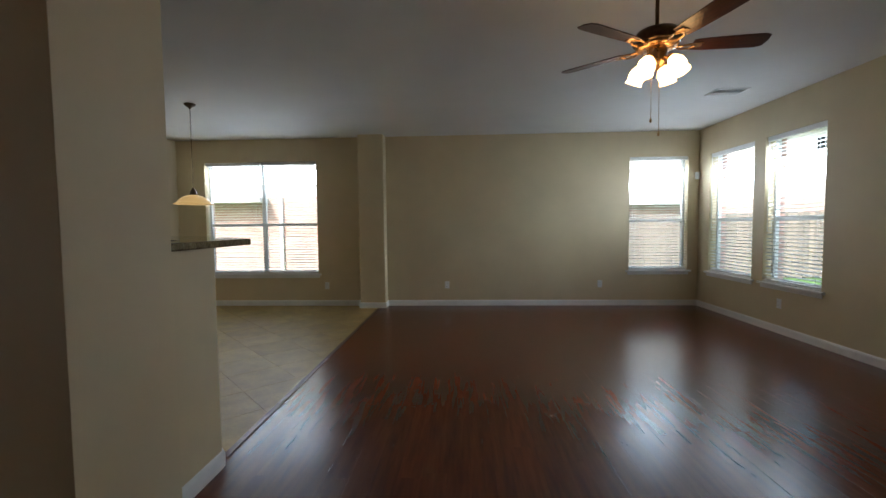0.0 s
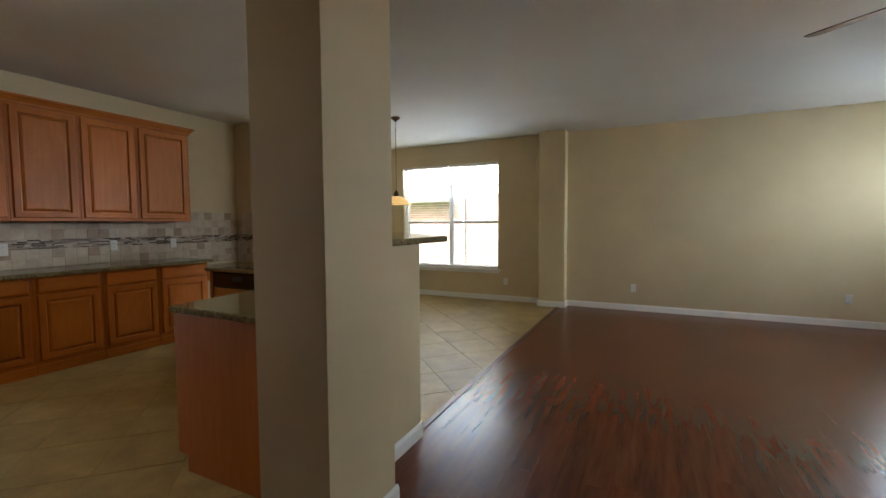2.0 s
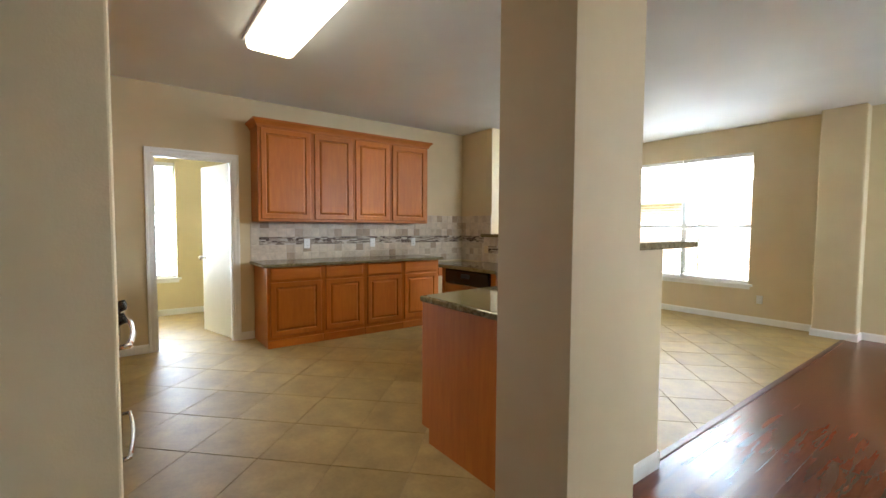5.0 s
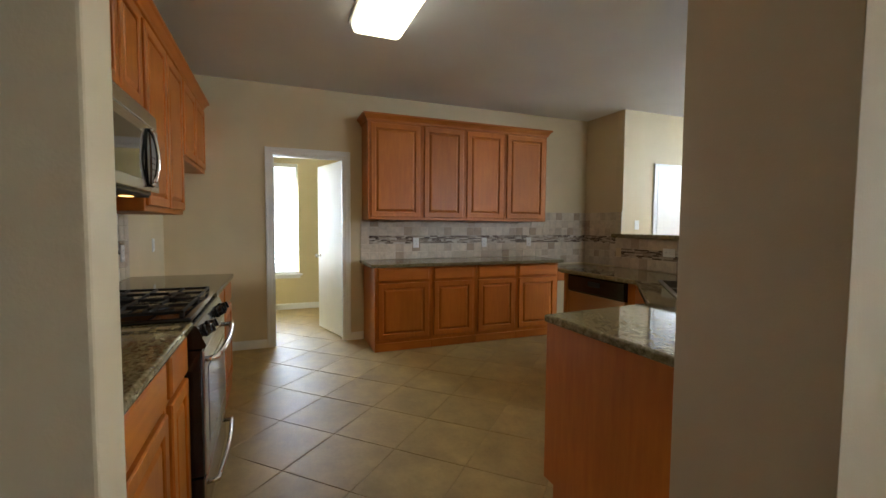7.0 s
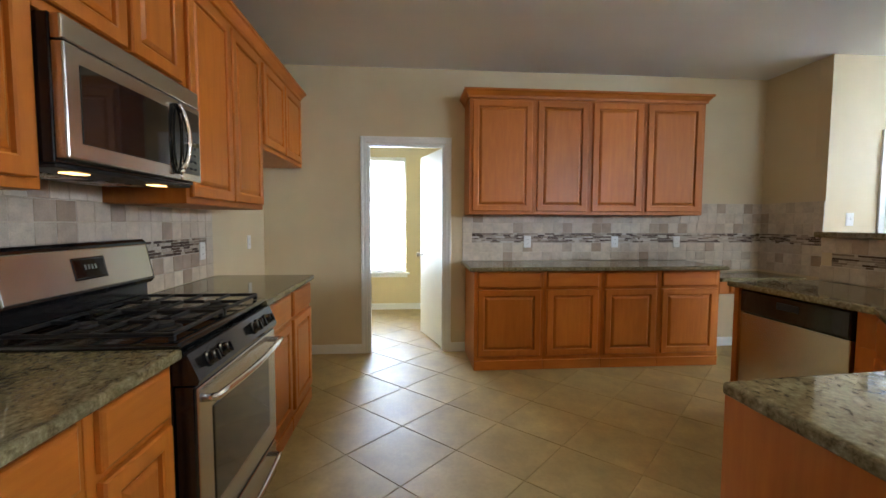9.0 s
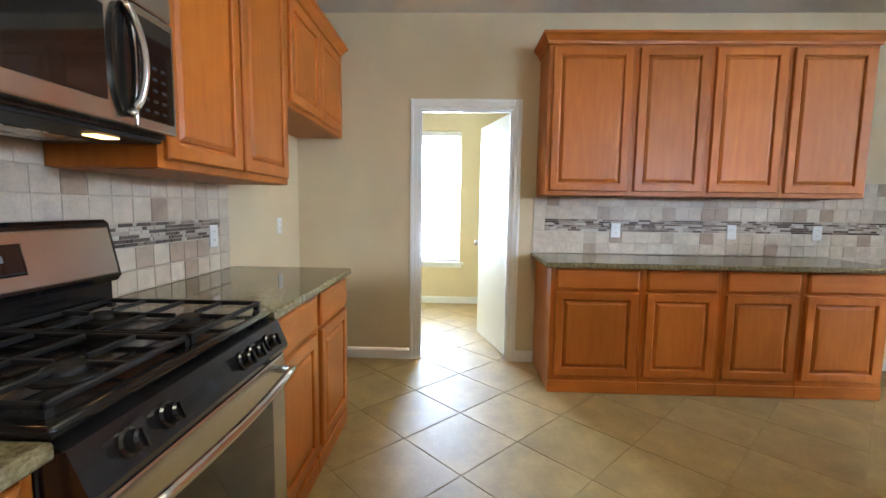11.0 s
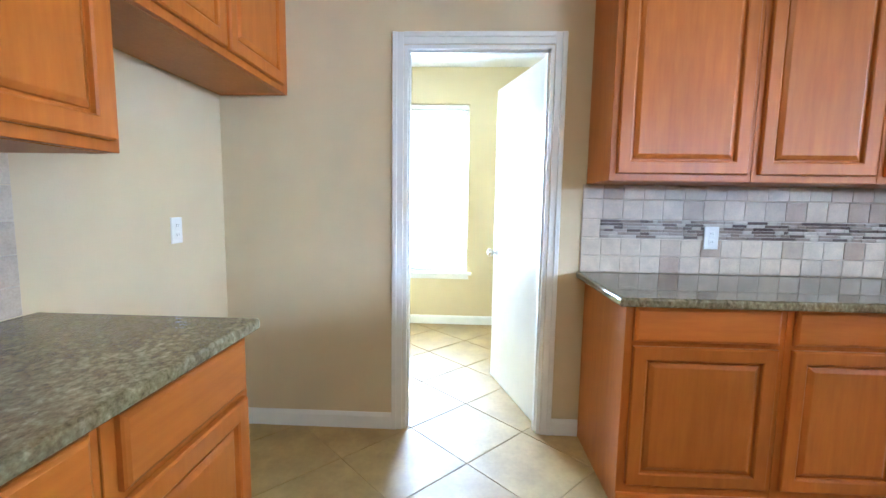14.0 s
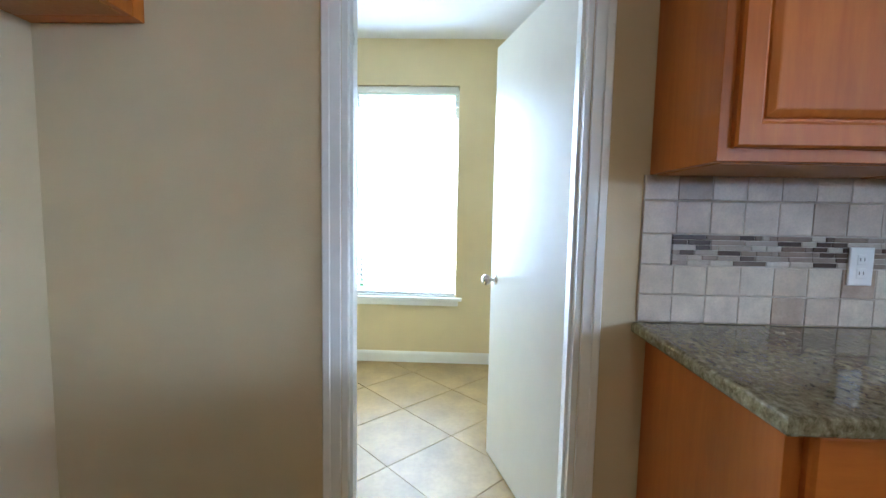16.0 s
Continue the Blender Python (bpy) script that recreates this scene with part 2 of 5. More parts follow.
M_PENDGLASS = glow("lit_amber_alabaster_glass", (1.0, 0.62, 0.20), 0.16, (0.7, 0.5, 0.25))
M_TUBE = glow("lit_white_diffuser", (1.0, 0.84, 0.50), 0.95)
# same diffuser, its side glow turned down to spill less on the ceiling
M_TUBESIDE = glow("dimmed_diffuser_side", (1.0, 0.88, 0.60), 0.35)
M_COOKLAMP = glow("lit_cooktop_lamp", (1.0, 0.50, 0.13), 0.6)
M_LED = plain("grey_clock_digits", (0.10, 0.11, 0.10), 0.3, relief=0)
M_BRICK = brick_far("red_brick")
M_SIDING = plain("white_siding", (0.72, 0.71, 0.68), 0.7, vary=0.05, scale=3)
M_ROOF = plain("grey_shingles", (0.14, 0.13, 0.12), 0.9, vary=0.25, scale=8)
M_GRASS = plain("lawn_grass", (0.085, 0.16, 0.035), 0.9, vary=0.45, scale=9, relief=0.6)
M_FENCE = wood("weathered_grey_fence_board", (0.17, 0.145, 0.12), (0.30, 0.265, 0.225), 0.85, coat=0.0)
M_LEAF = plain("green_leaves", (0.055, 0.10, 0.028), 0.6, vary=0.5, scale=6)
M_BARK = plain("brown_bark", (0.10, 0.075, 0.05), 0.9, vary=0.3, scale=14, relief=0.5)


# ---- building helpers ----
def link_mesh(name, bm, mat):
    me = bpy.data.meshes.new(name)
    bm.normal_update()
    bm.to_mesh(me)
    bm.free()
    me.materials.append(mat)
    return new(name, me)


def part(name, bm, mat, parent, label="", smooth=False):
    ob = link_mesh(name, bm, mat)
    if smooth:
        for p in ob.data.polygons:
            p.use_smooth = True
    ob.parent = parent
    if label:
        ob["label"] = label
    return ob


def thing(name, m, label, category, group="", kind=""):
    ob = new(name)
    ob.empty_display_size = 0.05
    ob.matrix_world = m
    return tagged(ob, label, category, group, kind)


def solid(name, bm, mat, label, category, kind="structure", smooth=False):
    ob = link_mesh(name, bm, mat)
    if smooth:
        for p in ob.data.polygons:
            p.use_smooth = True
    return tagged(ob, label, category, "", kind)


def box(bm, x0, x1, y0, y1, z0, z1, bevel=0.0, seg=1):
    geo = bmesh.ops.create_cube(bm, size=1.0)
    vs = geo["verts"]
    for v in vs:
        v.co = ((x0 + x1) / 2 + v.co.x * (x1 - x0), (y0 + y1) / 2 + v.co.y * (y1 - y0), (z0 + z1) / 2 + v.co.z * (z1 - z0))
    if bevel:
        es = {e for v in vs for e in v.link_edges}
        bmesh.ops.bevel(bm, geom=list(es), offset=bevel, segments=seg, affect="EDGES", profile=0.5)
    return bm


def B(*a, **k):
    return box(bmesh.new(), *a, **k)


def prism(bm, pts, z0, z1, bevel=0.0, seg=2, round_ends=True):
    """An upright prism on a plan outline (anticlockwise)."""
    low = [bm.verts.new((x, y, z0)) for x, y in pts]
    top = [bm.verts.new((x, y, z1)) for x, y in pts]
    bm.faces.new(low[::-1])
    bm.faces.new(top)
    k = len(pts)
    for i in range(k):
        bm.faces.new((low[i], low[(i + 1) % k], top[(i + 1) % k], top[i]))
    if bevel:
        es = [e for v in top + low for e in v.link_edges if round_ends or abs(e.verts[0].co.z - e.verts[1].co.z) < 1e-6]
        bmesh.ops.bevel(bm, geom=list(set(es)), offset=bevel, segments=seg, affect="EDGES", profile=0.5)
    return bm


def lathe(bm, profile, seg=24, axis="z", at=(0, 0, 0)):
    """A turned shape from (radius, height) pairs."""
    rings = []
    for r, h in profile:
        ring = []
        for i in range(seg):
            a = 2 * math.pi * i / seg
            p = (r * math.cos(a), r * math.sin(a), h)
            if axis == "y":
                p = (p[0], p[2], p[1])
            elif axis == "x":
                p = (p[2], p[0], p[1])
            ring.append(bm.verts.new(Vector(p) + Vector(at)))
        rings.append(ring)
    for a, b in zip(rings, rings[1:]):
        for i in range(seg):
            bm.faces.new((a[i], a[(i + 1) % seg], b[(i + 1) % seg], b[i]))
    bm.faces.new(rings[0][::-1])
    bm.faces.new(rings[-1])
    bmesh.ops.recalc_face_normals(bm, faces=bm.faces[:])
    return bm


def tube(bm, pts, r, seg=10):
    pts = [Vector(p) for p in pts]
    rings = []
    for i, p in enumerate(pts):
        d = (pts[min(i + 1, len(pts) - 1)] - pts[max(i - 1, 0)]).normalized()
        side = d.cross(Vector((0, 0, 1)) if abs(d.z) < 0.9 else Vector((1, 0, 0))).normalized()
        up = side.cross(d)
        rings.append([bm.verts.new(p + r * (math.cos(2 * math.pi * k / seg) * side + math.sin(2 * math.pi * k / seg) * up)) for k in range(seg)])
    for a, b in zip(rings, rings[1:]):
        for i in range(seg):
            bm.faces.new((a[i], a[(i + 1) % seg], b[(i + 1) % seg], b[i]))
    bm.faces.new(rings[0])
    bm.faces.new(rings[-1][::-1])
    bmesh.ops.recalc_face_normals(bm, faces=bm.faces[:])
    return bm


def rings(bm, x0, x1, z0, z1, steps):
    """A panel lofted from rectangles; steps: (inset, y). The first one is the back, the last one is filled."""
    made = []
    for d, y in steps:
        made.append([bm.verts.new(p) for p in ((x0 + d, y, z0 + d), (x1 - d, y, z0 + d), (x1 - d, y, z1 - d), (x0 + d, y, z1 - d))])
    bm.faces.new(made[0][::-1])
    for a, b in zip(made, made[1:]):
        for i in range(4):
            bm.faces.new((a[i], a[(i + 1) % 4], b[(i + 1) % 4], b[i]))
    bm.faces.new(made[-1])
    bmesh.ops.recalc_face_normals(bm, faces=bm.faces[:])
    return bm


def raised_door(x0, x1, z0, z1, y=0.0):
    """A cabinet door with a raised panel; its back lies at y, its front towards -y."""
    f = 0.058
    return rings(bmesh.new(), x0, x1, z0, z1, [(0, y), (0, y - 0.014), (0.005, y - 0.020), (f - 0.008, y - 0.020), (f - 0.002, y - 0.016),
                                               (f, y - 0.004), (f + 0.007, y - 0.004), (f + 0.010, y - 0.009), (f + 0.024, y - 0.017), (f + 0.028, y - 0.018)])


def slab_front(x0, x1, z0, z1, y=0.0):
    return rings(bmesh.new(), x0, x1, z0, z1, [(0, y), (0, y - 0.012), (0.004, y - 0.016), (0.012, y - 0.020)])


# ---- large structure ----
def wall_mesh(length, thick, height, openings, z0=0.0):
    """Along local x, thickness along +y; openings: (x0, x1, z0, z1)."""
    bm = bmesh.new()
    xs = 0.0
    for a, b, c, d in sorted(openings):
        box(bm, xs, a, 0, thick, z0, height)
        if c > z0:
            box(bm, a, b, 0, thick, z0, c)
        if d < height:
            box(bm, a, b, 0, thick, d, height)
        xs = b
    box(bm, xs, length, 0, thick, z0, height)
    bmesh.ops.remove_doubles(bm, verts=bm.verts[:], dist=1e-5)
    return bm


def place(ob, m):
    ob.matrix_world = m
    return ob


TAN = "smooth tan painted drywall with a soft sheen"
place(solid("wall_north", wall_mesh(8.75, 0.13, CEIL, [(w[0] + 5.3, w[1] + 5.3, w[2], w[3]) for w in (WIN_N1, WIN_N2)]), M_WALL,
            TAN + ", with a wide and a narrow window", "wall"), pose(-5.3, NORTH, 0))
place(solid("wall_east", wall_mesh(14.3, 0.13, CEIL, [(NORTH - w[1], NORTH - w[0], w[2], w[3]) for w in (WIN_E1, WIN_E2)]), M_WALL,
            TAN + ", with two windows side by side", "wall"), pose(EAST, NORTH, 0, 0, 0, -90))
DOOR1 = (-0.118, 0.636, 2.05)
place(solid("wall_west", wall_mesh(5.17, 0.12, CEIL, [(DOOR1[0] - SOUTH, DOOR1[1] - SOUTH, 0.0, DOOR1[2])]), M_WALL,
            TAN + " round an open doorway", "wall"), pose(WEST, SOUTH, 0, 0, 0, 90))
solid("wall_south", B(WEST - 0.12, -1.94, SOUTH - 0.12, SOUTH, 0, CEIL), M_WALL, TAN + " behind the range", "wall")
solid("wall_wing", B(-1.935, -1.81, -7.6, -0.34, 0, CEIL, bevel=0.006, seg=2), M_WALL, "tan painted wall end with rounded corner bead beside the counter", "wall")
# unseen closing wall, added this far south to cut bounced light
solid("wall_back_unseen", B(-1.935, EAST + 0.13, -7.72, -7.6, 0, CEIL), M_WALL, TAN, "wall")
solid("wall_kitchen_return", B(WEST, -5.285, 3.96, 4.08, 0, CEIL), M_WALL, "tan painted wall return beside the built-in desk", "wall")
DOOR2 = (4.525, 5.11, 2.06)
place(solid("wall_nook", wall_mesh(2.74, 0.12, CEIL, [(DOOR2[0] - 3.96, DOOR2[1] - 3.96, 0.0, DOOR2[2])]), M_WALL,
            TAN + " round a white door", "wall"), pose(-5.165, 3.96, 0, 0, 0, 90))
solid("wall_stub", B(-2.05, -1.64, 6.48, NORTH, 0, CEIL, bevel=0.015, seg=3), M_WALL, "tan painted wall stub with rounded corner bead on the window wall", "wall")
solid("wall_column", prism(bmesh.new(), [(-1.87, 0.925), (-1.50, 0.925), (-1.50, 1.372), (-1.87, 1.372)], 0, CEIL, 0.0015, 1), M_WALL,
      "thick square tan painted column with rounded corner bead", "column")
HALF_OUT = [(-1.705, 1.3725), (-1.705, 1.985), (-2.87, 3.19), (-4.33, 3.19)]
HALF_IN = [(-4.33, 3.07), (-2.923, 3.07), (-1.825, 1.935), (-1.825, 1.3725)]
BAR_Z = 1.20
solid("wall_half", prism(bmesh.new(), HALF_OUT + HALF_IN, 0, BAR_Z), M_WALL, "tan painted half wall that carries the raised bar", "wall")
# laundry
place(solid("wall_laundry_west", wall_mesh(3.2, 0.13, LCEIL, [(WIN_L[0] + 1.7, WIN_L[1] + 1.7, WIN_L[2], WIN_L[3])]), M_LAUNDRY,
            "pale yellow painted wall with one window", "wall"), pose(LWEST, -1.7, 0, 0, 0, 90))
solid("wall_laundry_south", B(LWEST, WEST - 0.12, -1.7, -1.58, 0, LCEIL), M_LAUNDRY, "pale yellow painted wall", "wall")
solid("wall_laundry_north", B(LWEST, WEST - 0.12, 1.38, 1.5, 0, LCEIL), M_LAUNDRY, "pale yellow painted wall", "wall")
bm = box(bmesh.new(), WEST - 0.126, WEST - 0.1205, -1.58, DOOR1[0], 0, LCEIL)
box(bm, WEST - 0.126, WEST - 0.1205, DOOR1[1], 1.38, 0, LCEIL)
box(bm, WEST - 0.126, WEST - 0.1205, DOOR1[0], DOOR1[1], DOOR1[2], LCEIL)
solid("wall_laundry_east", bm, M_LAUNDRY, "pale yellow painted wall round the doorway", "wall")
solid("ceiling_laundry", B(LWEST - 0.13, WEST - 0.12, -1.7, 1.5, LCEIL, LCEIL + 0.1), M_CEIL, "flat white painted ceiling", "ceiling")
solid("ceiling", B(WEST - 0.12, EAST + 0.13, -7.72, NORTH + 0.13, CEIL, CEIL + 0.12), M_CEIL, "flat white lightly textured ceiling", "ceiling")
STRIP = -1.745
kitchen_floor = solid("floor_tile", B(LWEST - 0.13, STRIP, -7.72, NORTH + 0.1, -0.10, -0.004), M_GROUT, "beige ceramic floor tiles laid on the diagonal, tan grout", "floor")
wood_floor = solid("floor_wood", B(STRIP, EAST + 0.1, -7.72, NORTH + 0.1, -0.10, -0.006), M_DARKSLOT, "glossy dark red-brown hand-scraped hardwood floor", "floor")
solid("threshold", B(STRIP - 0.022, STRIP + 0.022, 2.0, 6.48, -0.004, 0.007, bevel=0.003), M_BLADE, "dark wooden threshold strip between wood and tile", "trim")

# brick outside the stud walls
bm = wall_mesh(9.2, 0.11, 3.0, [(w[0] + 5.5, w[1] + 5.5, w[2], w[3]) for w in (WIN_N1, WIN_N2)], -0.2)
place(solid("facade_north", bm, M_BRICK, "red brick veneer", "facade"), pose(-5.5, NORTH + 0.14, 0))
bm = wall_mesh(14.9, 0.11, 3.0, [(NORTH + 0.25 - w[1], NORTH + 0.25 - w[0], w[2], w[3]) for w in (WIN_E1, WIN_E2)], -0.2)
place(solid("facade_east", bm, M_BRICK, "red brick veneer", "facade"), pose(EAST + 0.14, NORTH + 0.25, 0, 0, 0, -90))
bm = wall_mesh(3.6, 0.11, 3.0, [(WIN_L[0] + 1.9, WIN_L[1] + 1.9, WIN_L[2], WIN_L[3])], -0.2)
place(solid("facade_west", bm, M_BRICK, "red brick veneer", "facade"), pose(LWEST - 0.14, -1.9, 0, 0, 0, 90))


# ---- baseboards ----
def baseboard(x0, y0, x1, y1, out, mat=None):
    """A baseboard along a wall's face from one point to another; out: the unit way into the room."""
    a, b, o = Vector((x0, y0, 0)), Vector((x1, y1, 0)), Vector((*out, 0))
    bm = bmesh.new()
    prof = [(0, 0), (0.014, 0), (0.014, 0.070), (0.010, 0.082), (0.006, 0.090), (0, 0.090)]
    ends = [[bm.verts.new(p + o * d + Vector((0, 0, z))) for d, z in prof] for p in (a, b)]
    k = len(prof)
    for i in range(k):
        bm.faces.new((ends[0][i], ends[0][(i + 1) % k], ends[1][(i + 1) % k], ends[1][i]))
    bm.faces.new(ends[0][::-1])
    bm.faces.new(ends[1])
    bmesh.ops.recalc_face_normals(bm, faces=bm.faces[:])
    return solid("baseboard", bm, M_TRIM, "white painted wooden baseboard", "baseboard")


baseboard(-1.64, NORTH, EAST, NORTH, (0, -1))
baseboard(-5.165, NORTH, -2.05, NORTH, (0, -1))
baseboard(-2.064, 6.48, -1.626, 6.48, (0, -1))
baseboard(-1.64, 6.48, -1.64, NORTH - 0.014, (1, 0))
baseboard(-2.05, 6.48, -2.05, NORTH - 0.014, (-1, 0))
baseboard(EAST, -7.6, EAST, NORTH - 0.014, (-1, 0))
baseboard(-1.81, -7.6, EAST - 0.014, -7.6, (0, 1))
baseboard(-1.705, 1.3725, -1.705, 1.985, (1, 0))
baseboard(-1.50, 0.911, -1.50, 1.386, (1, 0))
baseboard(-1.50, 1.372, -1.69, 1.372, (0, 1))
baseboard(-1.87, 0.925, -1.50, 0.925, (0, -1))
baseboard(-1.87, 0.911, -1.87, 1.112, (-1, 0))
baseboard(-1.703, 1.987, -2.867, 3.19, (0.718, 0.696))
baseboard(-2.87, 3.19, -4.33, 3.19, (0, 1))
baseboard(-1.81, -7.58, -1.81, -0.35, (1, 0))
baseboard(-4.80, SOUTH, WEST, SOUTH, (0, 1))
baseboard(WEST, SOUTH + 0.014, WEST, -0.181, (1, 0))
baseboard(WEST, 0.699, WEST, 0.841, (1, 0))
baseboard(WEST, 3.09, WEST, 3.96, (1, 0))
baseboard(WEST + 0.014, 3.96, -5.165, 3.96, (0, -1))
baseboard(-5.165, 3.96, -5.165, 4.46, (1, 0))
baseboard(-5.165, 5.175, -5.165, NORTH - 0.014, (1, 0))
baseboard(LWEST, -1.58, LWEST, 1.38, (1, 0))
baseboard(LWEST + 0.014, 1.38, WEST - 0.13, 1.38, (0, -1))


# ---- windows and blinds ----
def window(name, m, w, h, twin, label):
    win = thing(name, m, label, "window", kind="structure")
    d0, d1 = 0.115, 0.165
    f = 0.035
    bm = box(bmesh.new(), 0, f, d0, d1, 0, h, 0.003)
    box(bm, w - f, w, d0, d1, 0, h, 0.003)
    box(bm, f, w - f, d0, d1, 0, f, 0.003)
    box(bm, f, w - f, d0, d1, h - f, h, 0.003)
    part("window_frame", bm, M_VINYL, win)
    cols = [(f, w - f)]
    if twin:
        part("mullion", B(w / 2 - 0.035, w / 2 + 0.035, d0, d1, f, h - f, 0.003), M_VINYL, win)
        cols = [(f, w / 2 - 0.035), (w / 2 + 0.035, w - f)]
    mid = h * 0.44
    for a, b in cols:
        part("meeting_rail", B(a, b, d0 + 0.008, d1 - 0.004, mid - 0.022, mid + 0.022, 0.003), M_VINYL, win)
        for z0, z1, y in ((f, mid - 0.022, d0 + 0.02), (mid + 0.022, h - f, d0 + 0.035)):
            pane = part("pane", B(a, b, y, y + 0.004, z0, z1), M_GLASS, win)
            pane.visible_shadow = False
    bm = rings(bmesh.new(), -0.05, w + 0.05, -0.028, 0.0, [(0, 0.0), (0, -0.032), (0.004, -0.038)])
    box(bm, 0.002, w - 0.002, 0, d0, -0.003, 0.012)
    part("window_sill", bm, M_TRIM, win)
    part("apron", B(-0.02, w + 0.02, -0.012, -0.0005, -0.072, -0.029, 0.003), M_TRIM, win)
    return win


def blind(m, w, h, label, tilt=6.0):
    """A two-inch slatted blind in an opening; local y points outside."""
    bl = thing("window_blind", m, label, "blind", "window blinds")
    g = 0.008
    part("headrail", B(g, w - g, 0.018, 0.075, h - 0.055, h - 0.002, 0.003), M_SLAT, bl)
    part("bottom_rail", B(g, w - g, 0.024, 0.072, 0.016, 0.034, 0.004), M_SLAT, bl)
    pitch = 0.0435
    count = int((h - 0.11) / pitch)
    bm = bmesh.new()
    wide = 0.048
    prof = [(-0.5, 0.0), (-0.25, 0.0018), (0, 0.0024), (0.25, 0.0018), (0.5, 0.0)]
    rows_ = []
    for x in (g, w - g):
        rows_.append([bm.verts.new((x, wide * u, z)) for u, z in prof] + [bm.verts.new((x, wide * u, z - 0.0028)) for u, z in prof[::-1]])
    k = 10
    for i in range(k):
        bm.faces.new((rows_[0][i], rows_[0][(i + 1) % k], rows_[1][(i + 1) % k], rows_[1][i]))
    bm.faces.new(rows_[0][::-1])
    bm.faces.new(rows_[1])
    bmesh.ops.recalc_face_normals(bm, faces=bm.faces[:])
    first = None
    for i in range(count):
        z = 0.055 + i * pitch
        t = tilt + random.uniform(-1.2, 1.2)
        if first is None:
            first = part("slat", bm, M_SLAT, bl)
            ob = first
        else:
            ob = new("slat", first.data)
            ob.parent = bl
        ob.matrix_local = pose(0, 0.047, z, t, random.uniform(-0.08, 0.08), 0)
    for x in (0.12 * w, 0.88 * w):
        bm = bmesh.new()
        for y in (0.0215, 0.0725):
            box(bm, x - 0.0012, x + 0.0012, y - 0.0008, y + 0.0008, 0.02, h - 0.05)
        part("ladder_cord", bm, M_PLASTIC, bl)
    part("wand", tube(bmesh.new(), [(0.05, 0.010, h - 0.06), (0.052, 0.008, h * 0.5), (0.05, 0.010, h * 0.35)], 0.004, 8), M_PLASTIC, bl)
    return bl


def window_with_blind(name, m, spec, twin, label):
    w, h = spec[1] - spec[0], spec[3] - spec[2]
    window(name, m, w, h, twin, label)
    text = "white faux-wood slatted blind, lowered with its slats open"
    if twin:
        blind(m, w / 2, h, text)
        blind(m @ pose(w / 2, 0, 0), w / 2, h, text)
    else:
        blind(m, w, h, text)


window_with_blind("window_1", pose(WIN_N1[0], NORTH, WIN_N1[2]), WIN_N1, True, "wide twin white vinyl sash window with wooden sill")
window_with_blind("window_2", pose(WIN_N2[0], NORTH, WIN_N2[2]), WIN_N2, False, "white vinyl single-hung window with wooden sill")
window_with_blind("window_3", pose(EAST, WIN_E1[1], WIN_E1[2], 0, 0, -90), WIN_E1, False, "white vinyl single-hung window with wooden sill")
window_with_blind("window_4", pose(EAST, WIN_E2[1], WIN_E2[2], 0, 0, -90), WIN_E2, False, "white vinyl single-hung window with wooden sill")
window_with_blind("window_5", pose(LWEST, WIN_L[0], WIN_L[2], 0, 0, 90), WIN_L, False, "white vinyl single-hung laundry window with sill")


# ---- doors ----
def casing(parent, x0, x1, top, y0, way):
    """Stepped casing round an opening on the plane y0; way: -1 towards -y, 1 towards +y."""
    for a, b, c, d, nm in ((x0 - 0.062, x0 - 0.004, 0, top + 0.062, "casing_leg"), (x1 + 0.004, x1 + 0.062, 0, top + 0.062, "casing_leg"), (x0 - 0.004, x1 + 0.004, top + 0.004, top + 0.062, "casing_head")):
        bm = bmesh.new()
        lo, hi = sorted((y0, y0 + way * 0.012))
        box(bm, a, b, lo, hi, c, d, 0.002)
        out = (a, a + 0.026) if b <= x0 else ((b - 0.026, b) if a >= x1 else (a, b))
        zz = (c, d) if nm == "casing_leg" else (d - 0.026, d)
        lo, hi = sorted((y0 + way * 0.012, y0 + way * 0.019))
        box(bm, out[0], out[1], lo, hi, *zz, 0.003)
        part(nm, bm, M_TRIM, parent)


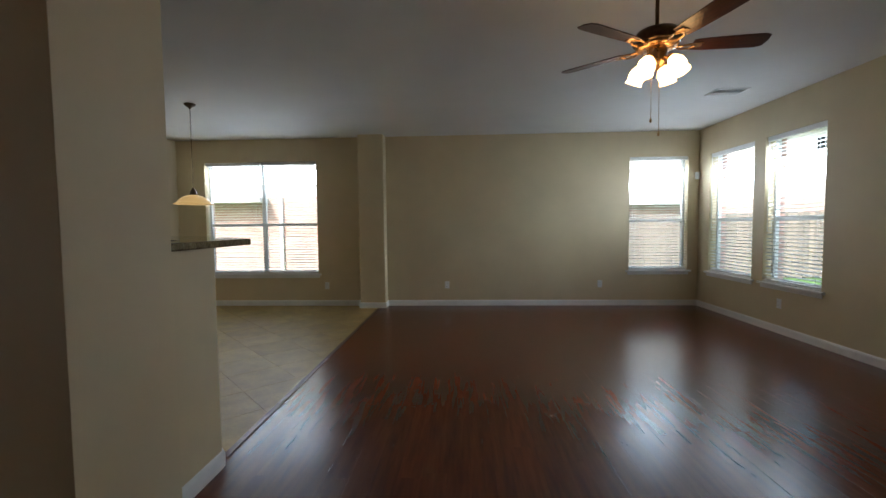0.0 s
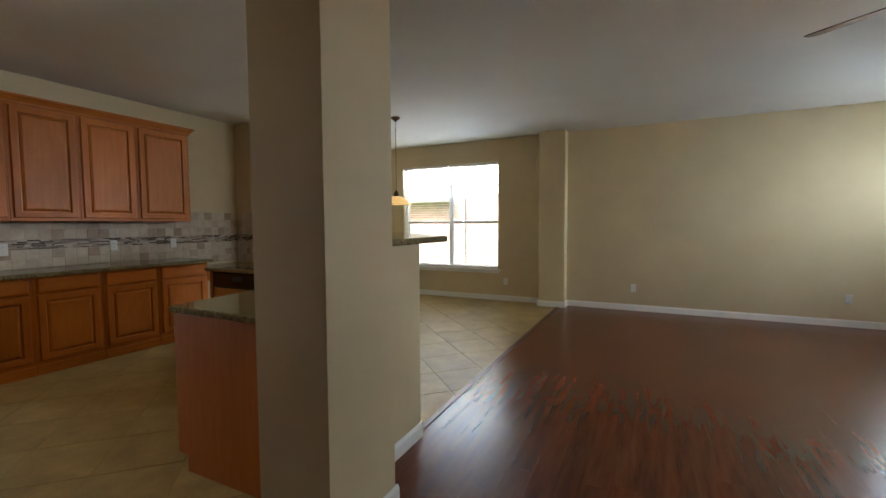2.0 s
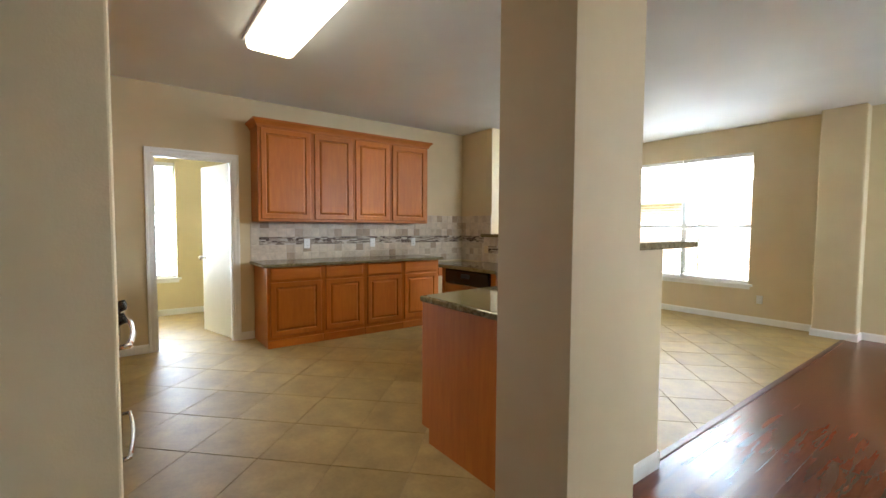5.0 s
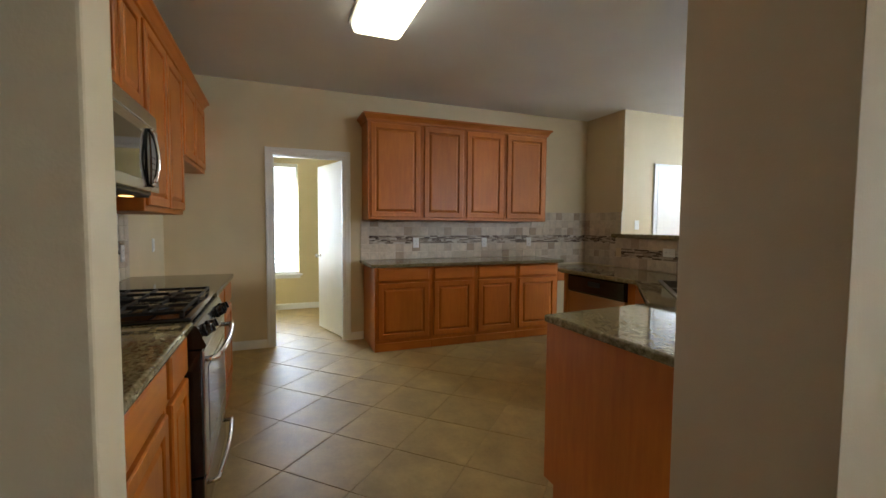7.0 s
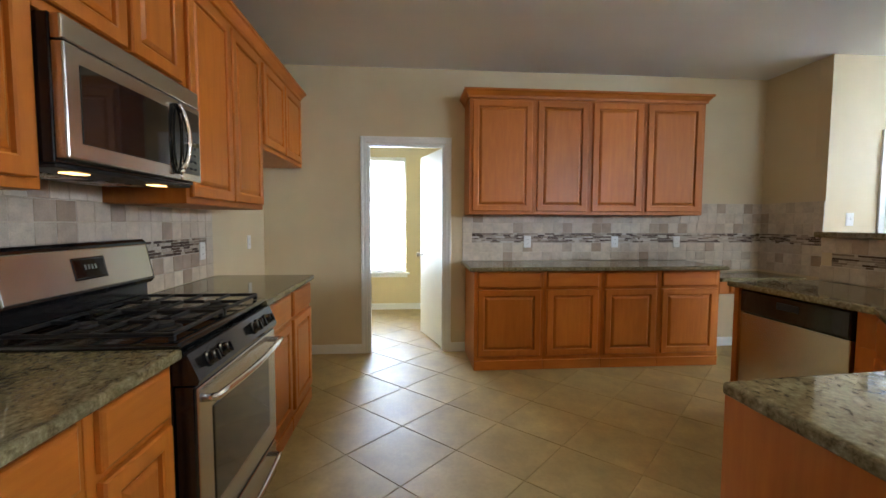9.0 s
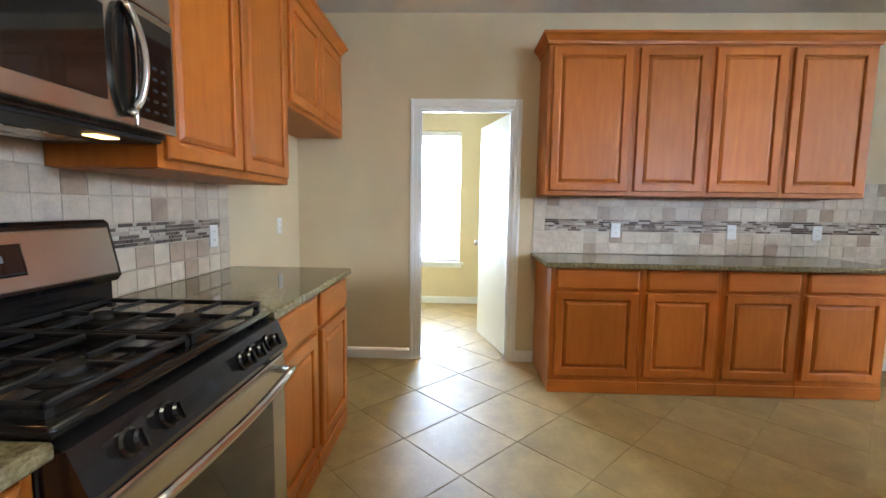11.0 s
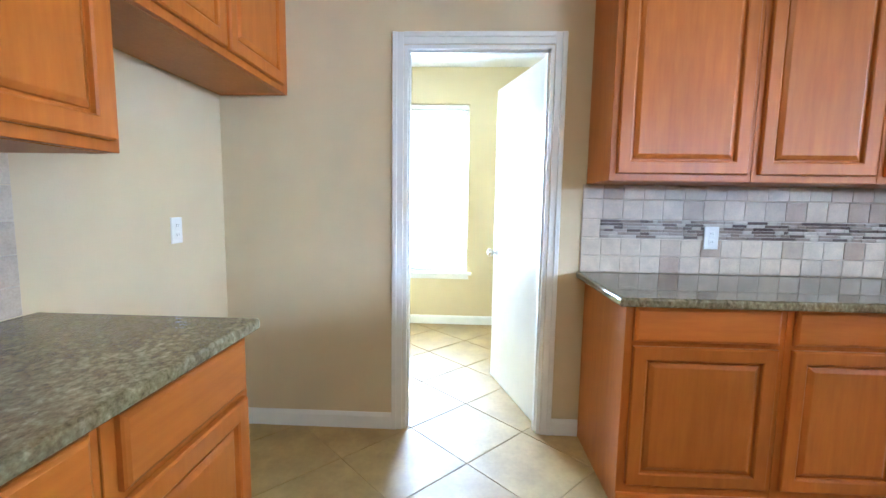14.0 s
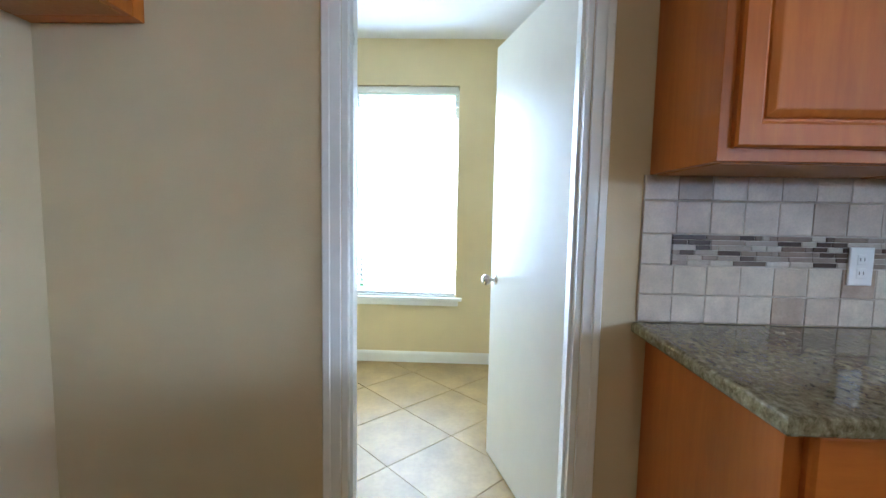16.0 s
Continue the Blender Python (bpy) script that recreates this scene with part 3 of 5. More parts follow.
def door(name, m, w, top, thick, swing, label, hinge_right=True):
    """An interior door; local x along the wall, the room at -y; swing: degrees that the leaf stands open into +y."""
    d = thing(name, m, label, "door", kind="structure")
    jb = bmesh.new()
    box(jb, -0.003, 0.016, -0.001, thick + 0.007, 0, top)
    box(jb, w - 0.016, w + 0.003, -0.001, thick + 0.007, 0, top)
    box(jb, 0.016, w - 0.016, -0.001, thick + 0.007, top - 0.016, top + 0.003)
    box(jb, 0.016, 0.026, 0.03, thick - 0.04, 0, top - 0.016)
    box(jb, w - 0.026, w - 0.016, 0.03, thick - 0.04, 0, top - 0.016)
    box(jb, 0.026, w - 0.026, 0.03, thick - 0.04, top - 0.026, top - 0.016)
    part("jamb", jb, M_TRIM, d)
    casing(d, 0, w, top, -0.0005, -1)
    casing(d, 0, w, top, thick + 0.0065, 1)
    lw = w - 0.038
    leaf = part("door_leaf", B(-lw, 0, 0, 0.035, 0.012, top - 0.02, 0.002), M_DOOR, d, "smooth white flush door leaf")
    leaf.matrix_local = pose(w - 0.019, thick - 0.028 if swing else -0.006, 0, 0, 0, -swing)
    for z in (0.22, top / 2, top - 0.25):
        bm = tube(bmesh.new(), [(0.006, 0.040, z - 0.045), (0.006, 0.040, z + 0.045)], 0.006, 10)
        box(bm, -0.0005, 0.002, 0.004, 0.036, z - 0.045, z + 0.045)
        part("hinge", bm, M_NICKEL, leaf, "satin nickel butt hinge")
    bm = lathe(bmesh.new(), [(0.026, 0), (0.026, -0.006), (0.011, -0.010), (0.010, -0.028), (0.020, -0.036), (0.026, -0.046), (0.026, -0.058), (0.018, -0.066), (0.004, -0.068)], 20, "y", (-lw + 0.065, 0, 0.92))
    lathe(bm, [(0.026, 0.035), (0.026, 0.041), (0.011, 0.045), (0.010, 0.063), (0.020, 0.071), (0.026, 0.081), (0.026, 0.093), (0.018, 0.101), (0.004, 0.103)], 20, "y", (-lw + 0.065, 0, 0.92))
    part("door_knob", bm, M_NICKEL, leaf, "round satin nickel knob", True)
    part("latch", B(-lw - 0.004, -lw + 0.0005, 0.008, 0.027, 0.89, 0.95), M_NICKEL, leaf)
    return d


door("door_1", pose(WEST, DOOR1[0], 0, 0, 0, 90), DOOR1[1] - DOOR1[0], DOOR1[2], 0.12, 74, "white flush interior door standing open into the laundry")
door("door_2", pose(-5.165, DOOR2[0], 0, 0, 0, 90), DOOR2[1] - DOOR2[0], DOOR2[2], 0.12, 0, "white flush interior door, closed, in the breakfast nook")


# ---- counters, bar and cabinets ----
def counter(name, pts, z1, label, thick=0.036):
    bm = prism(bmesh.new(), pts, z1 - thick, z1, 0.010, 3, False)
    return tagged(link_mesh(name, bm, M_GRANITE), label, "countertop")


def cabinet(name, m, w, depth, z0, z1, doors, drawers, label, group, under=False):
    """A framed cabinet; local x along its front, the front towards -y, the back at y = 0. doors, drawers: (x0, x1, z0, z1)."""
    c = thing(name, m, label, "cabinet", group)
    bm = box(bmesh.new(), 0.0005, w - 0.0005, -depth, -0.004, z0, z1, 0.0015)
    part("body", bm, M_WOOD, c)
    if z0 < 0.05:
        part("plinth", B(0.0005, w - 0.0005, -depth - 0.010, -depth + 0.02, 0, 0.085, 0.004), M_WOODH, c)
    elif under:
        part("underside", B(0.02, w - 0.02, -depth + 0.02, -0.01, z0 - 0.003, z0 - 0.0005), M_WOODIN, c, "plain wooden cabinet underside")
    for d in doors:
        part("door", raised_door(*d, -depth - 0.001), M_WOOD, c)
    for d in drawers:
        part("drawer_front", slab_front(*d, -depth - 0.001), M_WOODH, c)
    return c


def crown(m, w, depth, z0, left, right):
    """A stepped crown along the front and the free ends of a run of wall cabinets."""
    bm = bmesh.new()
    prof = [(0.0, 0.0), (0.012, 0.004), (0.016, 0.022), (0.040, 0.055), (0.052, 0.062), (0.052, 0.080), (0.0, 0.080)]
    sets = []
    for o, z in prof:
        xl, xr = -o if left else 0.0, w + (o if right else 0.0)
        sets.append([bm.verts.new(p) for p in ((xl, -0.002, z0 + z), (xl, -depth - o, z0 + z), (xr, -depth - o, z0 + z), (xr, -0.002, z0 + z))])
    for a, b in zip(sets, sets[1:]):
        for i in range(4):
            bm.faces.new((a[i], a[(i + 1) % 4], b[(i + 1) % 4], b[i]))
    bm.faces.new(sets[0])
    bm.faces.new(sets[-1][::-1])
    bmesh.ops.recalc_face_normals(bm, faces=bm.faces[:])
    ob = link_mesh("crown_molding", bm, M_WOODH)
    ob.matrix_world = m
    return tagged(ob, "honey-stained wooden crown molding on top of the wall cabinets", "molding")


BASE = "honey-stained maple base cabinet with one drawer over a raised-panel door"
UPPER = "honey-stained maple wall cabinet with a raised-panel door"
CT = 0.91
# west run
mw_ = pose(WEST, 0, 0, 0, 0, 90)
edges = [0.843, 1.456, 1.980, 2.509, 3.085]
fronts = [(0.875, 1.428), (1.484, 1.948), (2.010, 2.484), (2.536, 3.052)]
for a, b, (f0, f1) in zip(edges, edges[1:], fronts):
    cabinet("base_cabinet", mw_ @ pose(a, 0, 0), b - a, 0.575, 0.0, CT - 0.037, [(f0 - a, f1 - a, 0.125, 0.708)], [(f0 - a, f1 - a, 0.728, 0.866)], BASE, "base cabinets on the door wall")
counter("granite_countertop", [(WEST + 0.003, 0.797), (-5.215, 0.797), (-5.215, 3.125), (WEST + 0.003, 3.125)], CT, "polished olive and brown granite countertop on the door-wall cabinets")
uedges = [0.826, 1.426, 1.946, 2.470, 3.06]
ufronts = [(0.855, 1.402), (1.450, 1.922), (1.970, 2.445), (2.495, 3.025)]
for a, b, (f0, f1) in zip(uedges, uedges[1:], ufronts):
    cabinet("wall_cabinet", mw_ @ pose(a, 0, 0), b - a, 0.335, 1.366, 2.415, [(f0 - a, f1 - a, 1.396, 2.385)], [], UPPER, "wall cabinets on the door wall", True)
crown(mw_ @ pose(0.826, 0, 0), 2.234, 0.337, 2.402, True, True)
# desk
counter("granite_desk", [(WEST + 0.003, 3.13), (-5.30, 3.13), (-5.30, 3.955), (WEST + 0.003, 3.955)], 0.79, "polished granite desk top set lower than the counter", 0.034)
desk = thing("desk_drawer_unit", mw_ @ pose(3.13, 0, 0), "honey-stained maple apron with one shallow drawer under the desk top", "drawer unit")
part("body", B(0.002, 0.822, -0.515, -0.06, 0.64, 0.754, 0.002), M_WOODH, desk)
part("drawer_front", slab_front(0.10, 0.72, 0.655, 0.742, -0.516), M_WOODH, desk)

# south run, fronts towards +y
ms = pose(0, SOUTH, 0, 0, 0, 180)
SF = 0.655
R0, R1 = -3.005, -3.778


def south_base(x1, x0, split=None):
    w = x1 - x0
    cols = [(0.03, w - 0.03)] if not split else [(0.03, w / 2 - 0.022), (w / 2 + 0.022, w - 0.03)]
    return cabinet("base_cabinet", ms @ pose(-x1, 0, 0), w, SF, 0.0, CT - 0.037, [(a, b, 0.125, 0.690) for a, b in cols], [(a, b, 0.712, 0.862) for a, b in cols],
                   BASE, "base cabinets beside the range")


south_base(-1.94, -2.655)
south_base(-2.658, R0 + 0.003)
south_base(R1 - 0.003, -4.288)
south_base(-4.291, -4.795)
counter("granite_countertop", [(-4.815, SOUTH + 0.003), (R1 - 0.002, SOUTH + 0.003), (R1 - 0.002, -0.405), (-4.815, -0.405)], CT, "polished olive and brown granite countertop past the range")
counter("granite_countertop", [(R0 + 0.002, SOUTH + 0.003), (-1.935, SOUTH + 0.003), (-1.935, -0.405), (R0 + 0.002, -0.405)], CT, "polished olive and brown granite countertop before the range")
UD = 0.365
M0, M1 = -2.95, -3.712


def south_upper(x1, x0, z0, n, label=UPPER):
    w = x1 - x0
    step = w / n
    doors = [(i * step + (0.03 if i == 0 else 0.012), (i + 1) * step - (0.03 if i == n - 1 else 0.012), z0 + 0.03, 2.385) for i in range(n)]
    return cabinet("wall_cabinet", ms @ pose(-x1, 0, 0), w, UD, z0, 2.415, doors, [], label, "wall cabinets over the range", True)


TWO = "honey-stained maple wall cabinet with two raised-panel doors"
south_upper(-1.94, M0 + 0.003, 1.378, 2, TWO)
south_upper(M0, M1, 1.872, 2, TWO + " above the microwave")
south_upper(M1 - 0.003, -4.73, 1.375, 2, TWO)
south_upper(-4.733, -5.80, 1.80, 2, "honey-stained maple two-door wall cabinet above the empty refrigerator space")
crown(ms @ pose(1.94, 0, 0), 3.86, UD + 0.002, 2.412, False, True)
part("filler", B(0.0, 0.046, -UD, -0.004, 1.80, 2.415), M_WOOD, bpy.data.objects["wall_cabinet.007"]).matrix_local = pose(1.067, 0, 0)

# peninsula
PEN = [(-2.64, 1.045), (-1.873, 1.045), (-1.873, 1.376), (-1.828, 1.376), (-1.828, 1.932), (-2.925, 3.066), (-4.335, 3.066), (-4.335, 2.405), (-3.44, 2.405), (-2.70, 1.73)]
SINK_M = pose(-2.865, 2.435, CT, 0, 0, 137.9)
HOLE = [SINK_M @ Vector((x, y, 0)) for x, y in ((-0.40, -0.23), (0.40, -0.23), (0.40, 0.23), (-0.40, 0.23))]
bm = bmesh.new()
for loop in (PEN, [(v.x, v.y) for v in HOLE]):
    vs = [bm.verts.new((x, y, CT)) for x, y in loop]
    for i in range(len(vs)):
        bm.edges.new((vs[i], vs[(i + 1) % len(vs)]))
bmesh.ops.triangle_fill(bm, edges=bm.edges[:], use_beauty=True, use_dissolve=False)
bmesh.ops.recalc_face_normals(bm, faces=bm.faces[:])
low = bmesh.ops.extrude_face_region(bm, geom=bm.faces[:])
for v in low["geom"]:
    if isinstance(v, bmesh.types.BMVert):
        v.co.z -= 0.036
bmesh.ops.recalc_face_normals(bm, faces=bm.faces[:])
rim = [e for e in bm.edges if abs(e.verts[0].co.z - e.verts[1].co.z) < 1e-6 and len(e.link_faces) == 2 and abs(e.link_faces[0].normal.dot(e.link_faces[1].normal)) < 0.1]
bmesh.ops.bevel(bm, geom=rim, offset=0.010, segments=3, affect="EDGES", profile=0.5)
tagged(link_mesh("granite_countertop", bm, M_GRANITE), "polished olive and brown granite countertop turning round a corner sink", "countertop")
pen = thing("peninsula_cabinet", pose(0, 0, 0), "honey-stained maple peninsula base with plain end panel and sink front", "cabinet")
part("body", prism(bmesh.new(), [(-2.715, 1.135), (-1.875, 1.135), (-1.875, 1.38), (-1.832, 1.38), (-1.832, 1.925), (-2.93, 3.06), (-3.55, 3.06), (-3.55, 2.455), (-3.455, 2.455), (-2.715, 1.805)], 0.09, 0.70), M_WOOD, pen)
part("face_frame", prism(bmesh.new(), [(-3.55, 2.455), (-3.455, 2.455), (-2.715, 1.805), (-2.715, 1.135), (-2.695, 1.135), (-2.695, 1.814), (-3.447, 2.475), (-3.55, 2.475)], 0.7005, CT - 0.037), M_WOOD, pen)
part("plinth", prism(bmesh.new(), [(-2.64, 1.14), (-1.88, 1.14), (-1.88, 1.60), (-2.5, 2.6), (-3.55, 3.0), (-3.55, 2.53), (-3.42, 2.53), (-2.64, 1.835)], 0.0, 0.0895), M_WOODH, pen)
bm = bmesh.new()
prof = [(-2.72, CT - 0.037), (-2.72, 0.09), (-2.645, 0.09), (-2.645, 0.0), (-1.875, 0.0), (-1.875, CT - 0.037)]
ends = [[bm.verts.new((x, y, z)) for x, z in prof] for y in (1.116, 1.1345)]
for i in range(6):
    bm.faces.new((ends[0][i], ends[0][(i + 1) % 6], ends[1][(i + 1) % 6], ends[1][i]))
bm.faces.new(ends[0][::-1])
bm.faces.new(ends[1])
bmesh.ops.recalc_face_normals(bm, faces=bm.faces[:])
part("end_panel", bm, M_WOOD, pen)
part("end_panel", B(-4.315, -4.272, 2.44, 3.06, 0, CT - 0.037, 0.002), M_WOOD, pen)
d = part("sink_door", raised_door(0.06, 0.42, 0.13, 0.69), M_WOOD, pen)
d.matrix_local = pose(-3.437, 2.436, 0, 0, 0, -41.8)
d = part("sink_door", raised_door(0.45, 0.81, 0.13, 0.69), M_WOOD, pen)
d.matrix_local = pose(-3.437, 2.436, 0, 0, 0, -41.8)
d = part("false_front", slab_front(0.06, 0.81, 0.712, 0.862), M_WOODH, pen)
d.matrix_local = pose(-3.437, 2.436, 0, 0, 0, -41.8)
for a, b in ((1.20, 1.49), (1.51, 1.79)):
    d = part("door", raised_door(a, b, 0.13, 0.69), M_WOOD, pen)
    d.matrix_local = pose(-2.716, 2.97, 0, 0, 0, -90)

sink = thing("kitchen_sink", SINK_M, "dark double-bowl drop-in sink in the diagonal counter corner", "sink")
bm = bmesh.new()
box(bm, -0.42, 0.42, -0.25, -0.222, 0.001, 0.010, 0.003)
box(bm, -0.42, 0.42, 0.222, 0.25, 0.001, 0.010, 0.003)
box(bm, -0.42, -0.392, -0.222, 0.222, 0.001, 0.010, 0.003)
box(bm, 0.392, 0.42, -0.222, 0.222, 0.001, 0.010, 0.003)
box(bm, -0.018, 0.018, -0.222, 0.222, -0.006, 0.007, 0.002)
part("rim", bm, M_SINK, sink)
for x0, x1 in ((-0.392, -0.019), (0.019, 0.392)):
    bm = bmesh.new()
    steps = [(0.0, 0.0), (0.006, -0.16), (0.03, -0.185)]
    loops = [[bm.verts.new(p) for p in ((x0 + d, -0.222 + d, z), (x1 - d, -0.222 + d, z), (x1 - d, 0.222 - d, z), (x0 + d, 0.222 - d, z))] for d, z in steps]
    for p, q in zip(loops, loops[1:]):
        for i in range(4):
            bm.faces.new((p[i], q[i], q[(i + 1) % 4], p[(i + 1) % 4]))
    bm.faces.new(loops[-1])
    part("bowl", bm, M_SINK, sink, "dark composite sink bowl")
    part("drain", lathe(bmesh.new(), [(0.042, -0.1845), (0.040, -0.182), (0.020, -0.183)], 18, "z", ((x0 + x1) / 2, 0, 0)), M_CHROME, sink)

dw = thing("dishwasher", pose(-4.262, 3.05, 0), "stainless steel dishwasher with a black control panel", "dishwasher")
W_ = 0.70
part("body", B(0, W_, -0.575, -0.02, 0.10, 0.868), M_BLACK, dw)
part("control_panel", B(0.004, W_ - 0.004, -0.612, -0.576, 0.722, 0.866, 0.008, seg=2), M_BLACK, dw, "black control panel")
part("door", B(0.004, W_ - 0.004, -0.606, -0.576, 0.105, 0.718, 0.005, seg=2), M_STEEL, dw, "brushed steel door")
part("kick_plate", B(0.01, W_ - 0.01, -0.53, -0.45, 0.0, 0.098), M_IRON, dw)
part("latch", B(0.28, 0.42, -0.618, -0.6121, 0.79, 0.83, 0.002), M_IRON, dw)

BAR = [(-1.665, 1.374), (-1.665, 2.30), (-2.75, 3.46), (-4.36, 3.46), (-4.36, 3.035), (-2.90, 3.035), (-1.86, 1.955), (-1.86, 1.374)]
counter("bar_top", BAR, BAR_Z + 0.038, "polished granite bar top with rounded edge on the half wall", 0.038)


# ---- range ----
def range_cooker():
    w = R0 - R1 - 0.006
    r = thing("gas_range", ms @ pose(-R0 + 0.003, -0.03, 0), "freestanding gas range in stainless steel and black", "range")
    part("body", B(0, w, -0.625, -0.03, 0.02, 0.90, 0.003), M_BLACK, r)
    for x in (0.05, w - 0.05):
        for y in (-0.56, -0.08):
            part("leveling_foot", B(x - 0.02, x + 0.02, y - 0.02, y + 0.02, 0.0, 0.0195), M_IRON, r)
    bm = prism(bmesh.new(), [(-0.002, -0.655), (w + 0.002, -0.655), (w + 0.002, -0.10), (-0.002, -0.10)], 0.9005, 0.925, 0.010, 3)
    part("cooktop", bm, M_BLACK, r, "black enamel cooktop", True)
    bm = bmesh.new()
    prof = [(-0.626, 0.898), (-0.672, 0.888), (-0.706, 0.806), (-0.702, 0.792), (-0.626, 0.792)]
    ends = [[bm.verts.new((x, y, z)) for y, z in prof] for x in (0.001, w - 0.001)]
    for i in range(5):
        bm.faces.new((ends[0][i], ends[0][(i + 1) % 5], ends[1][(i + 1) % 5], ends[1][i]))
    bm.faces.new(ends[0][::-1])
    bm.faces.new(ends[1])
    bmesh.ops.recalc_face_normals(bm, faces=bm.faces[:])
    part("knob_panel", bm, M_BLACK, r, "sloping black knob panel")
    for x in (0.10, 0.20, 0.50, w - 0.21, w - 0.11):
        bm = lathe(bmesh.new(), [(0.026, 0), (0.026, -0.006), (0.021, -0.010), (0.019, -0.028), (0.014, -0.032)], 20, "y")
        box(bm, -0.004, 0.004, -0.040, -0.026, -0.018, 0.018, 0.002)
        k = part("knob", bm, M_BLACK, r, "black control knob", False)
        k.matrix_local = pose(x, -0.690, 0.845, -22, 0, 0)
    odoor = part("oven_door", B(0.004, w - 0.004, -0.690, -0.627, 0.245, 0.786, 0.006, seg=2), M_BLACK, r, "black-edged oven door")
    part("face_plate", rings(bmesh.new(), 0.012, w - 0.012, 0.252, 0.778, [(0, -0.688), (0, -0.694), (0.004, -0.697), (0.085, -0.697), (0.088, -0.6945)]), M_STEEL, odoor, "stainless steel door face")
    part("window", rings(bmesh.new(), 0.105, w - 0.105, 0.345, 0.685, [(0, -0.6935), (0.004, -0.6985), (0.010, -0.699)]), M_BGLASS, odoor, "dark oven window")
    pts = [(0.045, -0.696, 0.735), (0.05, -0.738, 0.738)] + [(0.05 + (w - 0.10) * i / 10, -0.738 - 0.018 * math.sin(math.pi * i / 10), 0.738) for i in range(1, 10)] + [(w - 0.05, -0.738, 0.738), (w - 0.045, -0.696, 0.735)]
    part("handle", tube(bmesh.new(), pts, 0.013, 12), M_CHROME, odoor, "bowed steel handle", True)
    drawer = part("warming_drawer", B(0.004, w - 0.004, -0.686, -0.627, 0.055, 0.237, 0.006, seg=2), M_BLACK, r, "black-edged bottom drawer")
    part("face_plate", rings(bmesh.new(), 0.012, w - 0.012, 0.062, 0.230, [(0, -0.684), (0, -0.690), (0.004, -0.693)]), M_STEEL, drawer, "stainless steel drawer face")
    pts = [(0.07, -0.692, 0.185), (0.075, -0.730, 0.188)] + [(0.075 + (w - 0.15) * i / 10, -0.730 - 0.014 * math.sin(math.pi * i / 10), 0.188) for i in range(1, 10)] + [(w - 0.075, -0.730, 0.188), (w - 0.07, -0.692, 0.185)]
    part("handle", tube(bmesh.new(), pts, 0.011, 12), M_CHROME, drawer, "bowed steel handle", True)
    # burners and grates
    for x in (0.19, w - 0.19):
        for y in (-0.50, -0.25):
            bm = lathe(bmesh.new(), [(0.060, 0.926), (0.058, 0.932), (0.042, 0.936), (0.040, 0.944), (0.034, 0.948)], 24, "z", (x, y, 0))
            part("burner", bm, M_IRON, r, "black gas burner cap")
    for x0, x1 in ((0.02, w / 2 - 0.004), (w / 2 + 0.004, w - 0.02)):
        bm = bmesh.new()
        y0, y1 = -0.625, -0.125
        for a in (x0 + 0.006, x1 - 0.006):
            box(bm, a - 0.006, a + 0.006, y0, y1, 0.940, 0.953, 0.003)
        for y in (y0 + 0.006, (y0 + y1) / 2, y1 - 0.006):
            box(bm, x0, x1, y - 0.006, y + 0.006, 0.940, 0.953, 0.003)
        xm = (x0 + x1) / 2
        for y in (-0.50, -0.25):
            box(bm, x0 + 0.012, xm - 0.035, y - 0.005, y + 0.005, 0.941, 0.954, 0.002)
            box(bm, xm + 0.035, x1 - 0.012, y - 0.005, y + 0.005, 0.941, 0.954, 0.002)
            box(bm, xm - 0.005, xm + 0.005, y - 0.118, y - 0.035, 0.941, 0.954, 0.002)
            box(bm, xm - 0.005, xm + 0.005, y + 0.035, y + 0.118, 0.941, 0.954, 0.002)
        for a in (x0 + 0.008, x1 - 0.008):
            for y in (y0 + 0.008, y1 - 0.008):
                box(bm, a - 0.008, a + 0.008, y - 0.008, y + 0.008, 0.926, 0.941)
        part("grate", bm, M_IRON, r, "cast-iron pan grate")
    # back guard
    bm = bmesh.new()
    prof = [(-0.115, 0.926), (-0.115, 1.009), (-0.03, 1.009), (-0.03, 0.926)]
    ends = [[bm.verts.new((x, y, z)) for y, z in prof] for x in (0.0, w)]
    for i in range(4):
        bm.faces.new((ends[0][i], ends[0][(i + 1) % 4], ends[1][(i + 1) % 4], ends[1][i]))
    bm.faces.new(ends[0][::-1])
    bm.faces.new(ends[1])
    bmesh.ops.recalc_face_normals(bm, faces=bm.faces[:])
    part("backguard_base", bm, M_BLACK, r)
    bm = bmesh.new()
    prof = [(-0.135, 1.010), (-0.150, 1.029), (-0.115, 1.199), (-0.100, 1.210), (-0.03, 1.210), (-0.03, 1.010)]
    ends = [[bm.verts.new((x, y, z)) for y, z in prof] for x in (-0.001, w + 0.001)]
    for i in range(6):
        bm.faces.new((ends[0][i], ends[0][(i + 1) % 6], ends[1][(i + 1) % 6], ends[1][i]))
    bm.faces.new(ends[0][::-1])
    bm.faces.new(ends[1])
    bmesh.ops.recalc_face_normals(bm, faces=bm.faces[:])
    bg = part("backguard", bm, M_BLACK, r, "black-edged control backguard")
    face = part("face_plate", rings(bmesh.new(), 0.012, w - 0.012, 0.0, 0.158, [(0, 0.0), (0.002, -0.004), (0.006, -0.005)]), M_STEEL, bg, "brushed steel face plate")
    face.matrix_local = pose(0, -0.1495, 1.034, -11.6, 0, 0)
    disp = part("clock_display", rings(bmesh.new(), w / 2 - 0.085, w / 2 + 0.085, 0.040, 0.125, [(0, -0.0045), (0.004, -0.008), (0.010, -0.0085)]), M_BGLASS, bg, "black clock display")
    disp.matrix_local = pose(0, -0.1495, 1.034, -11.6, 0, 0)
    bm = bmesh.new()
